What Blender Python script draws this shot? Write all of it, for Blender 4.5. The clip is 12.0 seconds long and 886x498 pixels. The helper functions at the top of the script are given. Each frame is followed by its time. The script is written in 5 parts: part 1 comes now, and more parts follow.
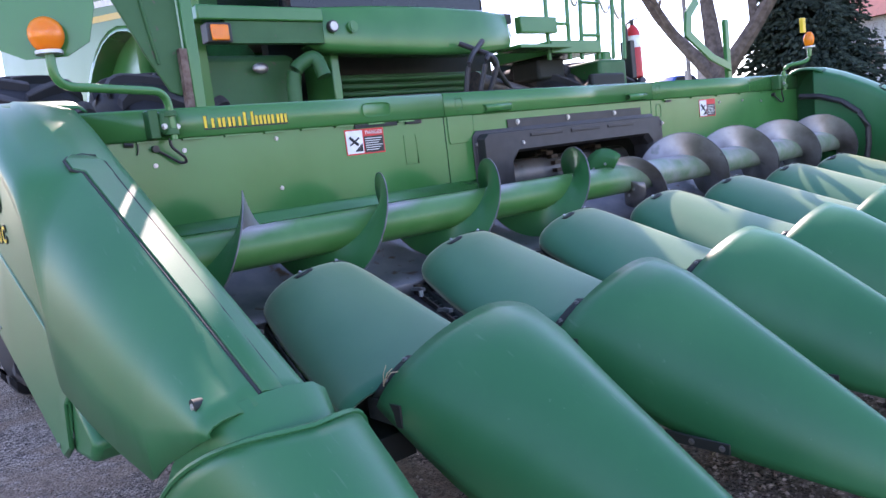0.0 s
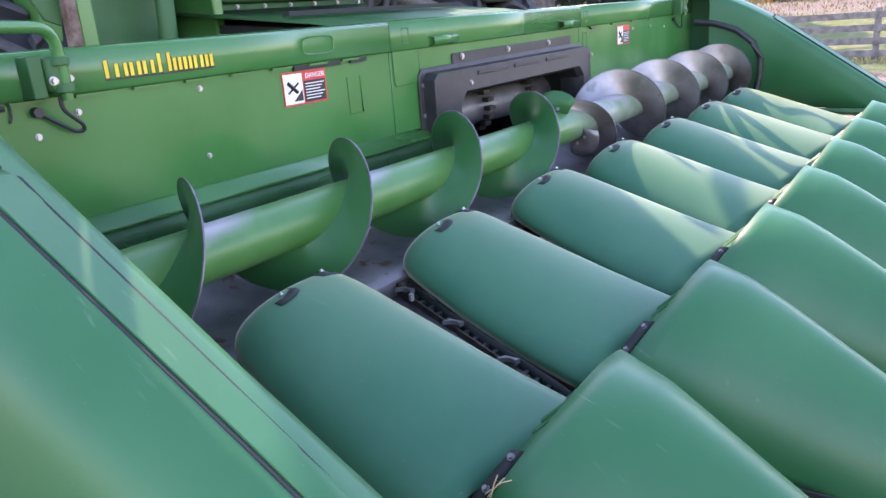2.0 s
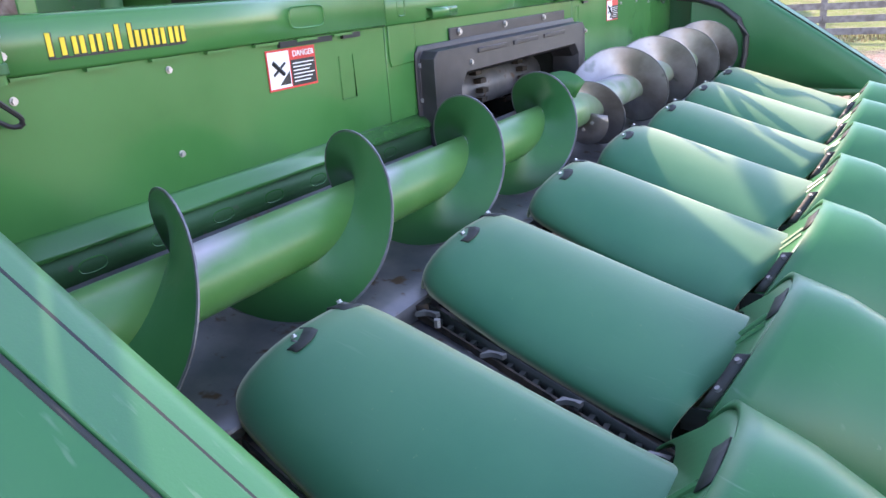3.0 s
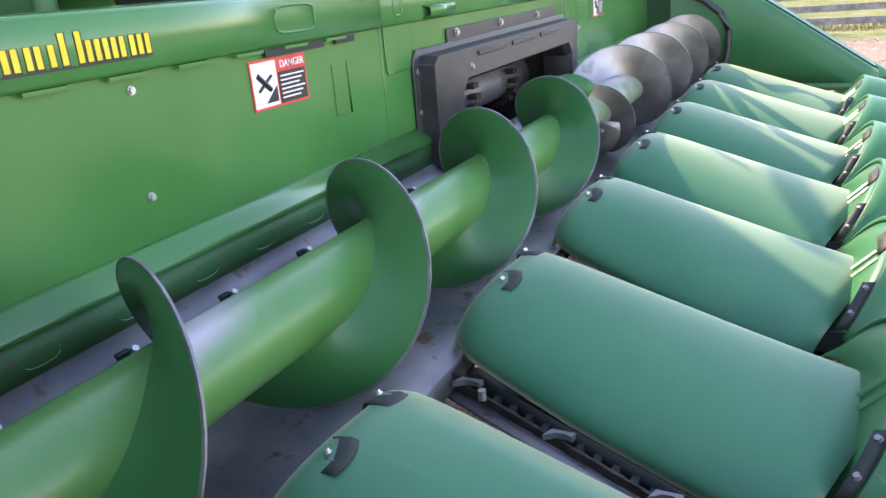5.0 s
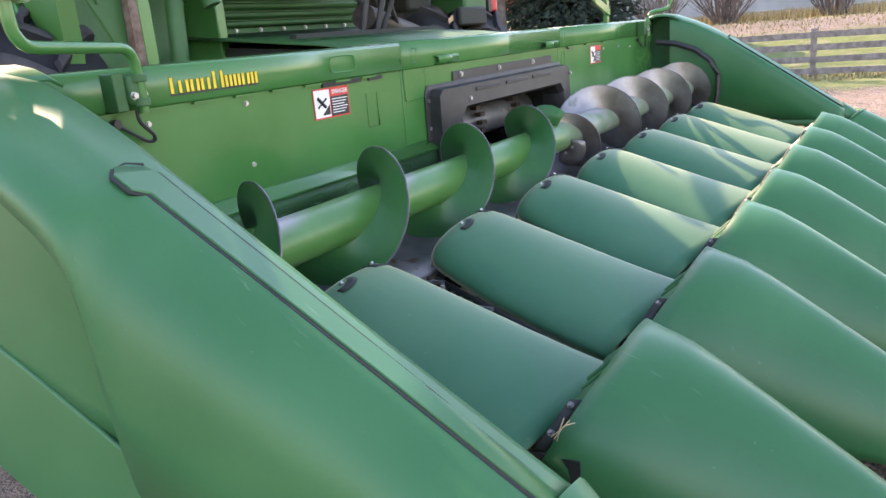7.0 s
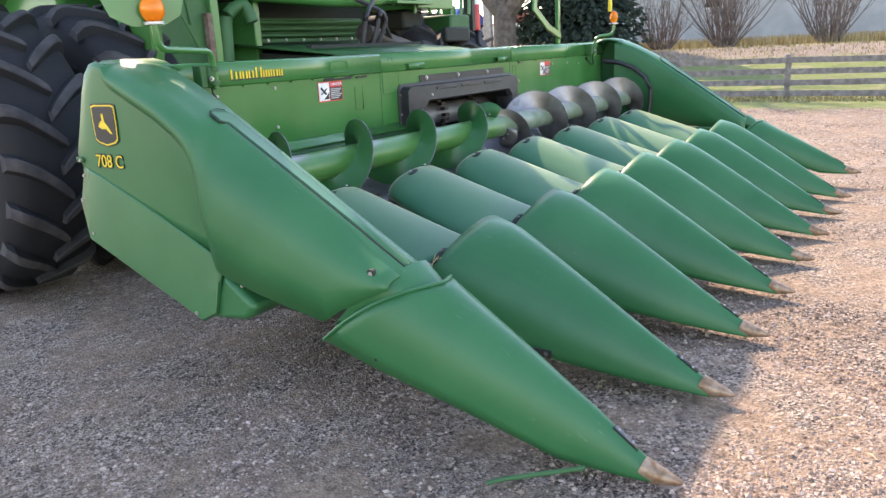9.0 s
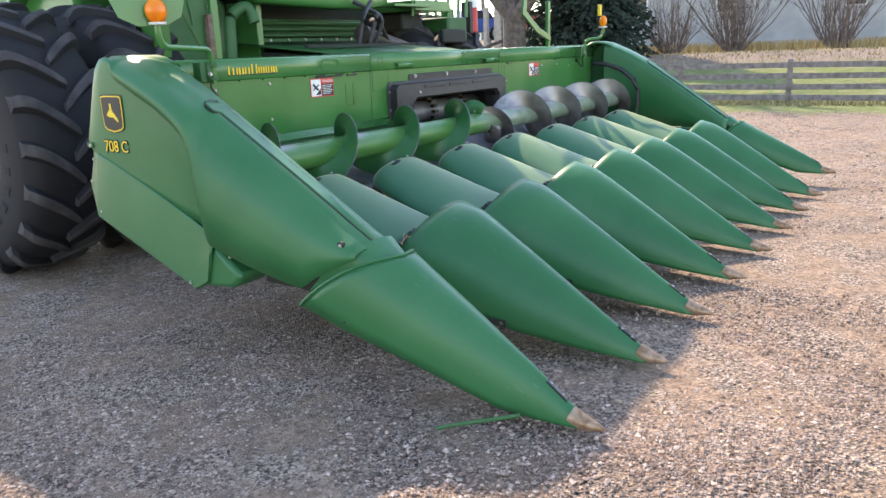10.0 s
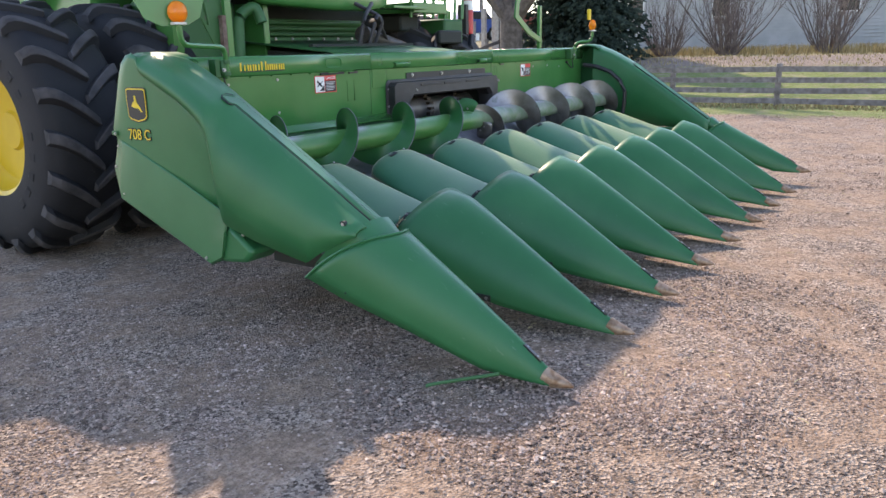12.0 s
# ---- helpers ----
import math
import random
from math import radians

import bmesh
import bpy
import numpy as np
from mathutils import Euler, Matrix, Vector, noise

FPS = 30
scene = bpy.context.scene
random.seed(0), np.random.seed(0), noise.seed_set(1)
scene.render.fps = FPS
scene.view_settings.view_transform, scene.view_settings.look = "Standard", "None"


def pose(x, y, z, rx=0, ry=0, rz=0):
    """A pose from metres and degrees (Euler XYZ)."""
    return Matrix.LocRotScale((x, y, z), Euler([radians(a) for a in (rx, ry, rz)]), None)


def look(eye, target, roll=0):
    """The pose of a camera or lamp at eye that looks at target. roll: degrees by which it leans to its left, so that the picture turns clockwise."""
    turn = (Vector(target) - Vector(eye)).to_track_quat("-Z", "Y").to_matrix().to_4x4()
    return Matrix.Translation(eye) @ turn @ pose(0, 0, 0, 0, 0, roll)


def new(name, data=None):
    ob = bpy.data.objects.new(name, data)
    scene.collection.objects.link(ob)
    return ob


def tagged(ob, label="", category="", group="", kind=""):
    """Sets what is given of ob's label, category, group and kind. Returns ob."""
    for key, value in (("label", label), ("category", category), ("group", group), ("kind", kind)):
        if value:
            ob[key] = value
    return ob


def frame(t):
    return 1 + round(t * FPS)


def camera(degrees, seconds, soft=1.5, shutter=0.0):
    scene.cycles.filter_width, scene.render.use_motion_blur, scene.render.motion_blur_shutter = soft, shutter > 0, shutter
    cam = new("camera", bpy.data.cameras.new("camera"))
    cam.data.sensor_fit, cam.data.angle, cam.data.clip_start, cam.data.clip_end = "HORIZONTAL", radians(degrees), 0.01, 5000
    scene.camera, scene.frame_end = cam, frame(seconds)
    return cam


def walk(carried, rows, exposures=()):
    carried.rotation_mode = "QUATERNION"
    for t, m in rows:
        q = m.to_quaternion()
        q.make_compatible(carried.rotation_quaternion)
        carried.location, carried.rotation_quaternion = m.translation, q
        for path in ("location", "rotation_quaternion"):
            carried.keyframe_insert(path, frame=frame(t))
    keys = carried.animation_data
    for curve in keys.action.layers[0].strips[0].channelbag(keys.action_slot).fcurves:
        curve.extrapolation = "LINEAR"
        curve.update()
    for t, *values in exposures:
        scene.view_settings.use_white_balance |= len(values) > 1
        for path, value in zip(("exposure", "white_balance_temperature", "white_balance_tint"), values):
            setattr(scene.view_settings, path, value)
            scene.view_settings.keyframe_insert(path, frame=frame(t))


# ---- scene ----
cam = camera(61.0, 12.0)
PATH = [
    (0, (-0.733, -0.467, 1.201), (0.516, 1.074, 0.947), -6.8),
    (0.5, (-0.743, -0.224, 1.418), (0.597, 1.205, 1.016), -5.5),
    (1, (-0.781, 0.028, 1.49), (0.639, 1.35, 1.001), -5.1),
    (1.5, (-0.818, 0.31, 1.537), (0.665, 1.534, 0.989), -4.8),
    (2, (-0.696, 0.529, 1.527), (0.839, 1.667, 0.934), -4.5),
    (2.5, (-0.548, 0.746, 1.503), (1.021, 1.819, 0.883), -4.9),
    (3, (-0.466, 1.009, 1.51), (1.139, 2.006, 0.855), -4.1),
    (5, (-0.196, 1.415, 1.514), (1.474, 2.289, 0.843), -4.9),
    (5.5, (-0.22, 1.385, 1.528), (1.444, 2.286, 0.88), -5.0),
    (6, (-0.433, 1.234, 1.543), (1.219, 2.18, 0.928), -5.1),
    (6.5, (-0.776, 0.957, 1.555), (0.861, 1.959, 0.99), -5.2),
    (7, (-1.092, 0.596, 1.535), (0.528, 1.634, 0.989), -4.9),
    (7.2, (-1.214, 0.446, 1.538), (0.392, 1.506, 0.992), -4.7),
    (8.8, (-2.211, -0.519, 1.528), (-0.603, 0.552, 1.011), -3.0),
    (9, (-2.319, -0.612, 1.532), (-0.713, 0.463, 1.017), -2.8),
    (9.5, (-2.451, -0.821, 1.546), (-0.855, 0.271, 1.034), -2.5),
    (10, (-2.531, -1.023, 1.517), (-0.944, 0.082, 1.007), -2.2),
    (10.5, (-2.66, -1.133, 1.506), (-1.079, -0.018, 0.996), -1.9),
    (11, (-2.816, -1.248, 1.521), (-1.236, -0.133, 1.01), -1.7),
    (11.5, (-2.863, -1.293, 1.525), (-1.279, -0.184, 1.015), -1.6),
    (12, (-2.864, -1.282, 1.525), (-1.272, -0.186, 1.014), -1.4),
]
walk(cam, [(t, look(eye, target, roll)) for t, eye, target, roll in PATH], exposures=[
    (0, 2.0, 6350, 34), (0.5, 2.3, 6650, 39), (1, 2.32, 6750, 37), (2, 2.44, 6950, 34), (3, 2.58, 7050, 32), (5, 2.6, 7600, 28), (5.5, 2.62, 7700, 27), (7, 2.29, 7900, 27), (9, 2.13, 7750, 20), (10, 1.98, 7600, 18), (12, 1.61, 7250, 20)])

# ---------------------------------------------------------------- world, sun, exposure
SUN = Vector((0.63, 1.0, 1.0)).normalized()           # towards the sun, behind the machine
world = bpy.data.worlds.new("sky")
scene.world = world
world.use_nodes = True
wn = world.node_tree
wn.nodes.clear()
sky = wn.nodes.new("ShaderNodeTexSky")
sky.sky_type = "NISHITA"
sky.sun_disc = False
sky.sun_elevation = math.asin(SUN.z)
sky.sun_rotation = math.atan2(SUN.x, SUN.y)
sky.dust_density = 0.3
sky.ozone_density = 1.6
bg = wn.nodes.new("ShaderNodeBackground")
bg.inputs[1].default_value = 0.15
wo = wn.nodes.new("ShaderNodeOutputWorld")
wn.links.new(sky.outputs[0], bg.inputs[0])
wn.links.new(bg.outputs[0], wo.inputs[0])
sun_data = bpy.data.lights.new("sun", "SUN")
sun_data.energy, sun_data.angle, sun_data.color = 2.0, radians(0.6), (1.0, 0.90, 0.74)
sun = new("sun", sun_data)
sun.matrix_world = look(SUN * 60, (0, 0, 0))

# ---------------------------------------------------------------- materials


def mat(name, color, rough=0.5, metal=0.0, color2=None, scale=6.0, detail=5.0, bump=0.0, bump_scale=60.0,
        speck=None, speck_scale=90.0, speck_amount=0.62, coat=0.0, rough2=None, island=0.0, spec=0.5, warm_sheen=0.0, scratch=0.0):
    """A surface with variation at two scales, small worn or dusty specks, and fine relief."""
    m = bpy.data.materials.new(name)
    m.use_nodes = True
    nt = m.node_tree
    b = nt.nodes["Principled BSDF"]
    b.inputs["Metallic"].default_value = metal
    b.inputs["Coat Weight"].default_value = coat
    b.inputs["Coat Roughness"].default_value = 0.12
    b.inputs["Specular IOR Level"].default_value = spec
    b.inputs["Sheen Weight"].default_value = warm_sheen
    b.inputs["Sheen Roughness"].default_value = 0.42
    b.inputs["Sheen Tint"].default_value = (1.0, 0.92, 0.62, 1)
    tc = nt.nodes.new("ShaderNodeTexCoord")
    n1 = nt.nodes.new("ShaderNodeTexNoise")
    n1.inputs["Scale"].default_value, n1.inputs["Detail"].default_value = scale, detail
    nt.links.new(tc.outputs["Object"], n1.inputs["Vector"])
    ramp = nt.nodes.new("ShaderNodeValToRGB")
    ramp.color_ramp.elements[0].position, ramp.color_ramp.elements[1].position = 0.36, 0.66
    c2 = color2 or tuple(min(1, c * 1.18 + 0.004) for c in color)
    ramp.color_ramp.elements[0].color, ramp.color_ramp.elements[1].color = (*color, 1), (*c2, 1)
    nt.links.new(n1.outputs["Fac"], ramp.inputs[0])
    out = ramp.outputs[0]
    if island:
        geo = nt.nodes.new("ShaderNodeNewGeometry")
        hsv = nt.nodes.new("ShaderNodeHueSaturation")
        mr = nt.nodes.new("ShaderNodeMapRange")
        mr.inputs[3].default_value, mr.inputs[4].default_value = 1 - island, 1 + island
        nt.links.new(geo.outputs["Random Per Island"], mr.inputs[0])
        nt.links.new(mr.outputs[0], hsv.inputs["Value"])
        nt.links.new(out, hsv.inputs["Color"])
        out = hsv.outputs[0]
    if speck:
        n2 = nt.nodes.new("ShaderNodeTexNoise")
        n2.inputs["Scale"].default_value, n2.inputs["Detail"].default_value = speck_scale, 3
        nt.links.new(tc.outputs["Object"], n2.inputs["Vector"])
        r2 = nt.nodes.new("ShaderNodeValToRGB")
        r2.color_ramp.elements[0].position, r2.color_ramp.elements[1].position = speck_amount, speck_amount + 0.08
        mix = nt.nodes.new("ShaderNodeMixRGB")
        nt.links.new(n2.outputs["Fac"], r2.inputs[0])
        nt.links.new(r2.outputs[0], mix.inputs[0])
        nt.links.new(out, mix.inputs[1])
        mix.inputs[2].default_value = (*speck, 1)
        out = mix.outputs[0]
    if scratch:
        # fine pale scuffs, short and running mostly one way
        mp = nt.nodes.new("ShaderNodeMapping")
        mp.inputs["Scale"].default_value = (90, 7, 22)
        mp.inputs["Rotation"].default_value = (0.4, 0.3, 0.5)
        n4 = nt.nodes.new("ShaderNodeTexNoise")
        n4.inputs["Scale"].default_value, n4.inputs["Detail"].default_value = 1.0, 2
        n5 = nt.nodes.new("ShaderNodeTexNoise")
        n5.inputs["Scale"].default_value, n5.inputs["Detail"].default_value = 2.7, 4
        nt.links.new(tc.outputs["Object"], mp.inputs[0])
        nt.links.new(mp.outputs[0], n4.inputs["Vector"])
        nt.links.new(tc.outputs["Object"], n5.inputs["Vector"])
        r4, r5 = nt.nodes.new("ShaderNodeValToRGB"), nt.nodes.new("ShaderNodeValToRGB")
        r4.color_ramp.elements[0].position, r4.color_ramp.elements[1].position = 0.66, 0.74
        r5.color_ramp.elements[0].position, r5.color_ramp.elements[1].position = 0.54, 0.68
        nt.links.new(n4.outputs["Fac"], r4.inputs[0])
        nt.links.new(n5.outputs["Fac"], r5.inputs[0])
        ml = nt.nodes.new("ShaderNodeMath")
        ml.operation = "MULTIPLY"
        nt.links.new(r4.outputs[0], ml.inputs[0])
        nt.links.new(r5.outputs[0], ml.inputs[1])
        m2 = nt.nodes.new("ShaderNodeMath")
        m2.operation = "MULTIPLY"
        m2.inputs[1].default_value = scratch
        nt.links.new(ml.outputs[0], m2.inputs[0])
        mx4 = nt.nodes.new("ShaderNodeMixRGB")
        nt.links.new(m2.outputs[0], mx4.inputs[0])
        nt.links.new(out, mx4.inputs[1])
        mx4.inputs[2].default_value = (0.16, 0.26, 0.17, 1)
        out = mx4.outputs[0]
    nt.links.new(out, b.inputs["Base Color"])
    rr = nt.nodes.new("ShaderNodeMapRange")
    rr.inputs[3].default_value = rough
    rr.inputs[4].default_value = rough2 if rough2 is not None else min(1, rough + 0.12)
    nt.links.new(n1.outputs["Fac"], rr.inputs[0])
    nt.links.new(rr.outputs[0], b.inputs["Roughness"])
    if bump:
        n3 = nt.nodes.new("ShaderNodeTexNoise")
        n3.inputs["Scale"].default_value, n3.inputs["Detail"].default_value = bump_scale, 4
        nt.links.new(tc.outputs["Object"], n3.inputs["Vector"])
        bp = nt.nodes.new("ShaderNodeBump")
        bp.inputs["Strength"].default_value, bp.inputs["Distance"].default_value = bump, 0.01
        nt.links.new(n3.outputs["Fac"], bp.inputs["Height"])
        nt.links.new(bp.outputs[0], b.inputs["Normal"])
    return m


POLY = mat("green_poly", (0.014, 0.126, 0.041), 0.33, color2=(0.026, 0.152, 0.053), scale=2.2, bump=0.03, bump_scale=240,
           speck=(0.06, 0.17, 0.08), speck_scale=60, speck_amount=0.72, rough2=0.42, spec=0.45, warm_sheen=0.02, scratch=0.32)
# lighter base and strong warm sheen imitate the paleness of hoods under sun and sky
HOOD_POLY = mat("green_poly_hood_sheen", (0.017, 0.134, 0.067), 0.36, color2=(0.035, 0.160, 0.080), scale=2.6, bump=0.03, bump_scale=240,
                speck=(0.09, 0.19, 0.09), speck_scale=60, speck_amount=0.72, rough2=0.46, spec=0.22, warm_sheen=0.55, scratch=0.14)
PAINT = mat("green_paint", (0.036, 0.172, 0.042), 0.15, rough2=0.26, color2=(0.050, 0.200, 0.054), scale=2.5, bump=0.015, bump_scale=120,
            speck=(0.07, 0.20, 0.06), speck_scale=70, speck_amount=0.78)
FLIGHT_PAINT = mat("green_flight_paint", (0.018, 0.122, 0.034), 0.26, rough2=0.34, spec=0.32, color2=(0.030, 0.146, 0.042), scale=3, bump=0.02, bump_scale=120,
                   speck=(0.10, 0.12, 0.08), speck_scale=22, speck_amount=0.72)
# dull paint; on cover, louvres and kick sheets its darkness stands in for shade
PAINT_DULL_SHADED = mat("green_paint_dull_shaded", (0.020, 0.105, 0.026), 0.5, color2=(0.035, 0.13, 0.04), scale=5, bump=0.05,
                speck=(0.10, 0.09, 0.06), speck_scale=24, speck_amount=0.66)
FLIGHT_STEEL = mat("flight_steel", (0.20, 0.175, 0.155), 0.36, 0.6, color2=(0.40, 0.37, 0.36), scale=5, bump=0.03, bump_scale=120,
                   speck=(0.10, 0.15, 0.10), speck_scale=5, speck_amount=0.70)
WORN_EDGE = mat("worn_flight_edge", (0.13, 0.125, 0.125), 0.45, 0.5, color2=(0.24, 0.23, 0.23), scale=14)
TROUGH = mat("trough_sheet", (0.16, 0.155, 0.16), 0.42, 0.55, color2=(0.26, 0.24, 0.23), scale=6, bump=0.05,
             speck=(0.15, 0.085, 0.05), speck_scale=14, speck_amount=0.62)
BOLT = mat("zinc_bolt", (0.46, 0.45, 0.43), 0.38, 0.9, scale=40)
PAINT_GLOSS = mat("green_gloss_paint", (0.045, 0.17, 0.035), 0.34, color2=(0.05, 0.18, 0.04), scale=2)
BOLT_DULL = mat("dull_bolt", (0.20, 0.195, 0.19), 0.5, 0.8, scale=40)
BLACK = mat("black_plastic", (0.022, 0.020, 0.021), 0.42, color2=(0.040, 0.036, 0.036), scale=12, bump=0.05, bump_scale=200,
            speck=(0.06, 0.055, 0.05), speck_scale=70, speck_amount=0.70)
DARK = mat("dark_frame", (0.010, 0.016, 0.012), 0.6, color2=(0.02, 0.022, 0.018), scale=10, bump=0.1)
CHAIN = mat("chain_steel", (0.045, 0.040, 0.036), 0.45, 0.7, color2=(0.10, 0.075, 0.055), scale=30, bump=0.15)
RUBBER = mat("tyre_rubber", (0.006, 0.006, 0.0075), 0.70, color2=(0.012, 0.0115, 0.013), scale=5, bump=0.12, bump_scale=80,
             speck=(0.04, 0.036, 0.034), speck_scale=18, speck_amount=0.70)
YELLOW = mat("yellow_paint", (0.62, 0.40, 0.010), 0.35, color2=(0.68, 0.45, 0.02), scale=5)
DECAL_Y = mat("decal_yellow", (0.72, 0.52, 0.02), 0.4, scale=20)
DECAL_K = mat("decal_black", (0.012, 0.012, 0.012), 0.4, scale=20)
DECAL_W = mat("decal_white", (0.75, 0.75, 0.72), 0.4, scale=20)
DECAL_R = mat("decal_red", (0.62, 0.04, 0.03), 0.4, scale=20)
TIP = mat("cast_tip", (0.24, 0.135, 0.07), 0.38, 0.5, color2=(0.44, 0.31, 0.21), scale=25, bump=0.2, bump_scale=90,
          speck=(0.05, 0.16, 0.06), speck_scale=30, speck_amount=0.7)
LUG = mat("tyre_lug_dust", (0.034, 0.031, 0.032), 0.8, color2=(0.072, 0.066, 0.066), scale=9, bump=0.15, bump_scale=80)
RUST = mat("rusty_bar", (0.10, 0.055, 0.04), 0.8, color2=(0.22, 0.16, 0.13), scale=30, bump=0.2)
RED = mat("red_cylinder", (0.50, 0.015, 0.012), 0.25, scale=8)
WOOD = mat("grey_wood", (0.15, 0.125, 0.115), 0.85, color2=(0.27, 0.24, 0.225), scale=7, bump=0.3, bump_scale=50)
PALE_WOOD = mat("pale_wood", (0.34, 0.31, 0.28), 0.85, color2=(0.50, 0.46, 0.42), scale=9, bump=0.3, bump_scale=40)
SHRUB_BARK = mat("shrub_bark", (0.085, 0.065, 0.058), 0.85, color2=(0.20, 0.165, 0.15), scale=5, bump=0.3, bump_scale=30)
BARK = mat("bark", (0.075, 0.058, 0.048), 0.9, color2=(0.15, 0.12, 0.10), scale=6, bump=0.6, bump_scale=14)
NEEDLE = mat("spruce_needles", (0.026, 0.044, 0.034), 0.85, color2=(0.058, 0.080, 0.060), scale=3, island=0.35, spec=0.15)
SIDING = mat("white_siding", (0.38, 0.375, 0.365), 0.8, color2=(0.46, 0.45, 0.44), scale=1.5)
GLASS_DARK = mat("dark_window", (0.01, 0.012, 0.015), 0.08, scale=3)
BLUE = mat("blue_car_paint", (0.02, 0.07, 0.28), 0.25, scale=3)
ROOF = mat("red_roof", (0.20, 0.05, 0.04), 0.7, scale=3)
WHITE = mat("white_paint", (0.72, 0.71, 0.68), 0.5, scale=3)
STONE = mat("gravel_stone", (0.21, 0.135, 0.098), 0.85, color2=(0.46, 0.352, 0.280), scale=22, island=0.66, bump=0.1)
DRY_GRASS = mat("dead_grass", (0.26, 0.20, 0.09), 0.9, color2=(0.40, 0.32, 0.16), scale=2, island=0.3)
STRAW = mat("dry_straw", (0.50, 0.40, 0.22), 0.8, scale=9, island=0.2)


def amber_material():
    m = mat("amber_lens", (1.0, 0.24, 0.006), 0.12, color2=(1.0, 0.28, 0.01), scale=4)
    b = m.node_tree.nodes["Principled BSDF"]
    b.inputs["Transmission Weight"].default_value = 0.10
    b.inputs["Subsurface Weight"].default_value = 0.3
    b.inputs["Subsurface Radius"].default_value = (0.05, 0.02, 0.005)
    return m


AMBER = amber_material()


def tube_material():
    """Auger tube: green paint rubbed to bare metal in a band that follows the flight."""
    m = mat("auger_tube_paint", (0.046, 0.172, 0.040), 0.28, color2=(0.072, 0.210, 0.056), scale=5, bump=0.02)
    nt = m.node_tree
    b = nt.nodes["Principled BSDF"]

    def op(kind, a, c=None, d=None):
        n = nt.nodes.new("ShaderNodeMath")
        n.operation = kind
        for i, v in enumerate((a, c, d)):
            if v is None:
                continue
            if isinstance(v, (int, float)):
                n.inputs[i].default_value = v
            else:
                nt.links.new(v, n.inputs[i])
        return n.outputs[0]

    tc = nt.nodes.new("ShaderNodeTexCoord")
    sep = nt.nodes.new("ShaderNodeSeparateXYZ")
    nt.links.new(tc.outputs["Object"], sep.inputs[0])
    nz = nt.nodes.new("ShaderNodeTexNoise")
    nz.inputs["Scale"].default_value, nz.inputs["Detail"].default_value = 11, 6
    nt.links.new(tc.outputs["Object"], nz.inputs["Vector"])
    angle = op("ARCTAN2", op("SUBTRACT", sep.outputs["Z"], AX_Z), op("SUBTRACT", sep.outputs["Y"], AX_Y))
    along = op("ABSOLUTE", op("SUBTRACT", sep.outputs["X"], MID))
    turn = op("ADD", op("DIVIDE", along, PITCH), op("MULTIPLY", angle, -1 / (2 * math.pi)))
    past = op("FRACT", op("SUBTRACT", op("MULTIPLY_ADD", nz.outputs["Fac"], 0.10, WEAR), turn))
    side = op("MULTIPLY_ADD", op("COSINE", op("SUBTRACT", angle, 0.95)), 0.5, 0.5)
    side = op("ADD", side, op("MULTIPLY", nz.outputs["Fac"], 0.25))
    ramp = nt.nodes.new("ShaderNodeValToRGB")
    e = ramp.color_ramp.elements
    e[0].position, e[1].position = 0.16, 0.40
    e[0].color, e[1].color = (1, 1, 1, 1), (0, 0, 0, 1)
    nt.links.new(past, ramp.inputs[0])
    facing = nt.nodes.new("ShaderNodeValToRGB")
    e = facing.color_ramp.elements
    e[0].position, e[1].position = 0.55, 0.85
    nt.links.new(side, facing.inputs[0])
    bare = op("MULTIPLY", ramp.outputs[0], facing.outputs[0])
    far_half = nt.nodes.new("ShaderNodeMapRange")
    far_half.inputs[1].default_value, far_half.inputs[2].default_value = MID - 0.30, MID + 0.05
    nt.links.new(sep.outputs["X"], far_half.inputs[0])
    rub = nt.nodes.new("ShaderNodeMapRange")
    rub.inputs[1].default_value, rub.inputs[2].default_value = 0.10, 0.80
    nt.links.new(nz.outputs["Fac"], rub.inputs[0])
    bare = op("MAXIMUM", bare, op("MULTIPLY", far_half.outputs[0], op("MULTIPLY", rub.outputs[0], 0.85)))
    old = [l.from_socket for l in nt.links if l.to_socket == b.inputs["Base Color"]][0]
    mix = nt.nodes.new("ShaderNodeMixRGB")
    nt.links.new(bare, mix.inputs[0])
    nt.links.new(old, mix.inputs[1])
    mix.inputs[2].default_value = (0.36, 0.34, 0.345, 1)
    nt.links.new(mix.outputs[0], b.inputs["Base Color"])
    return m


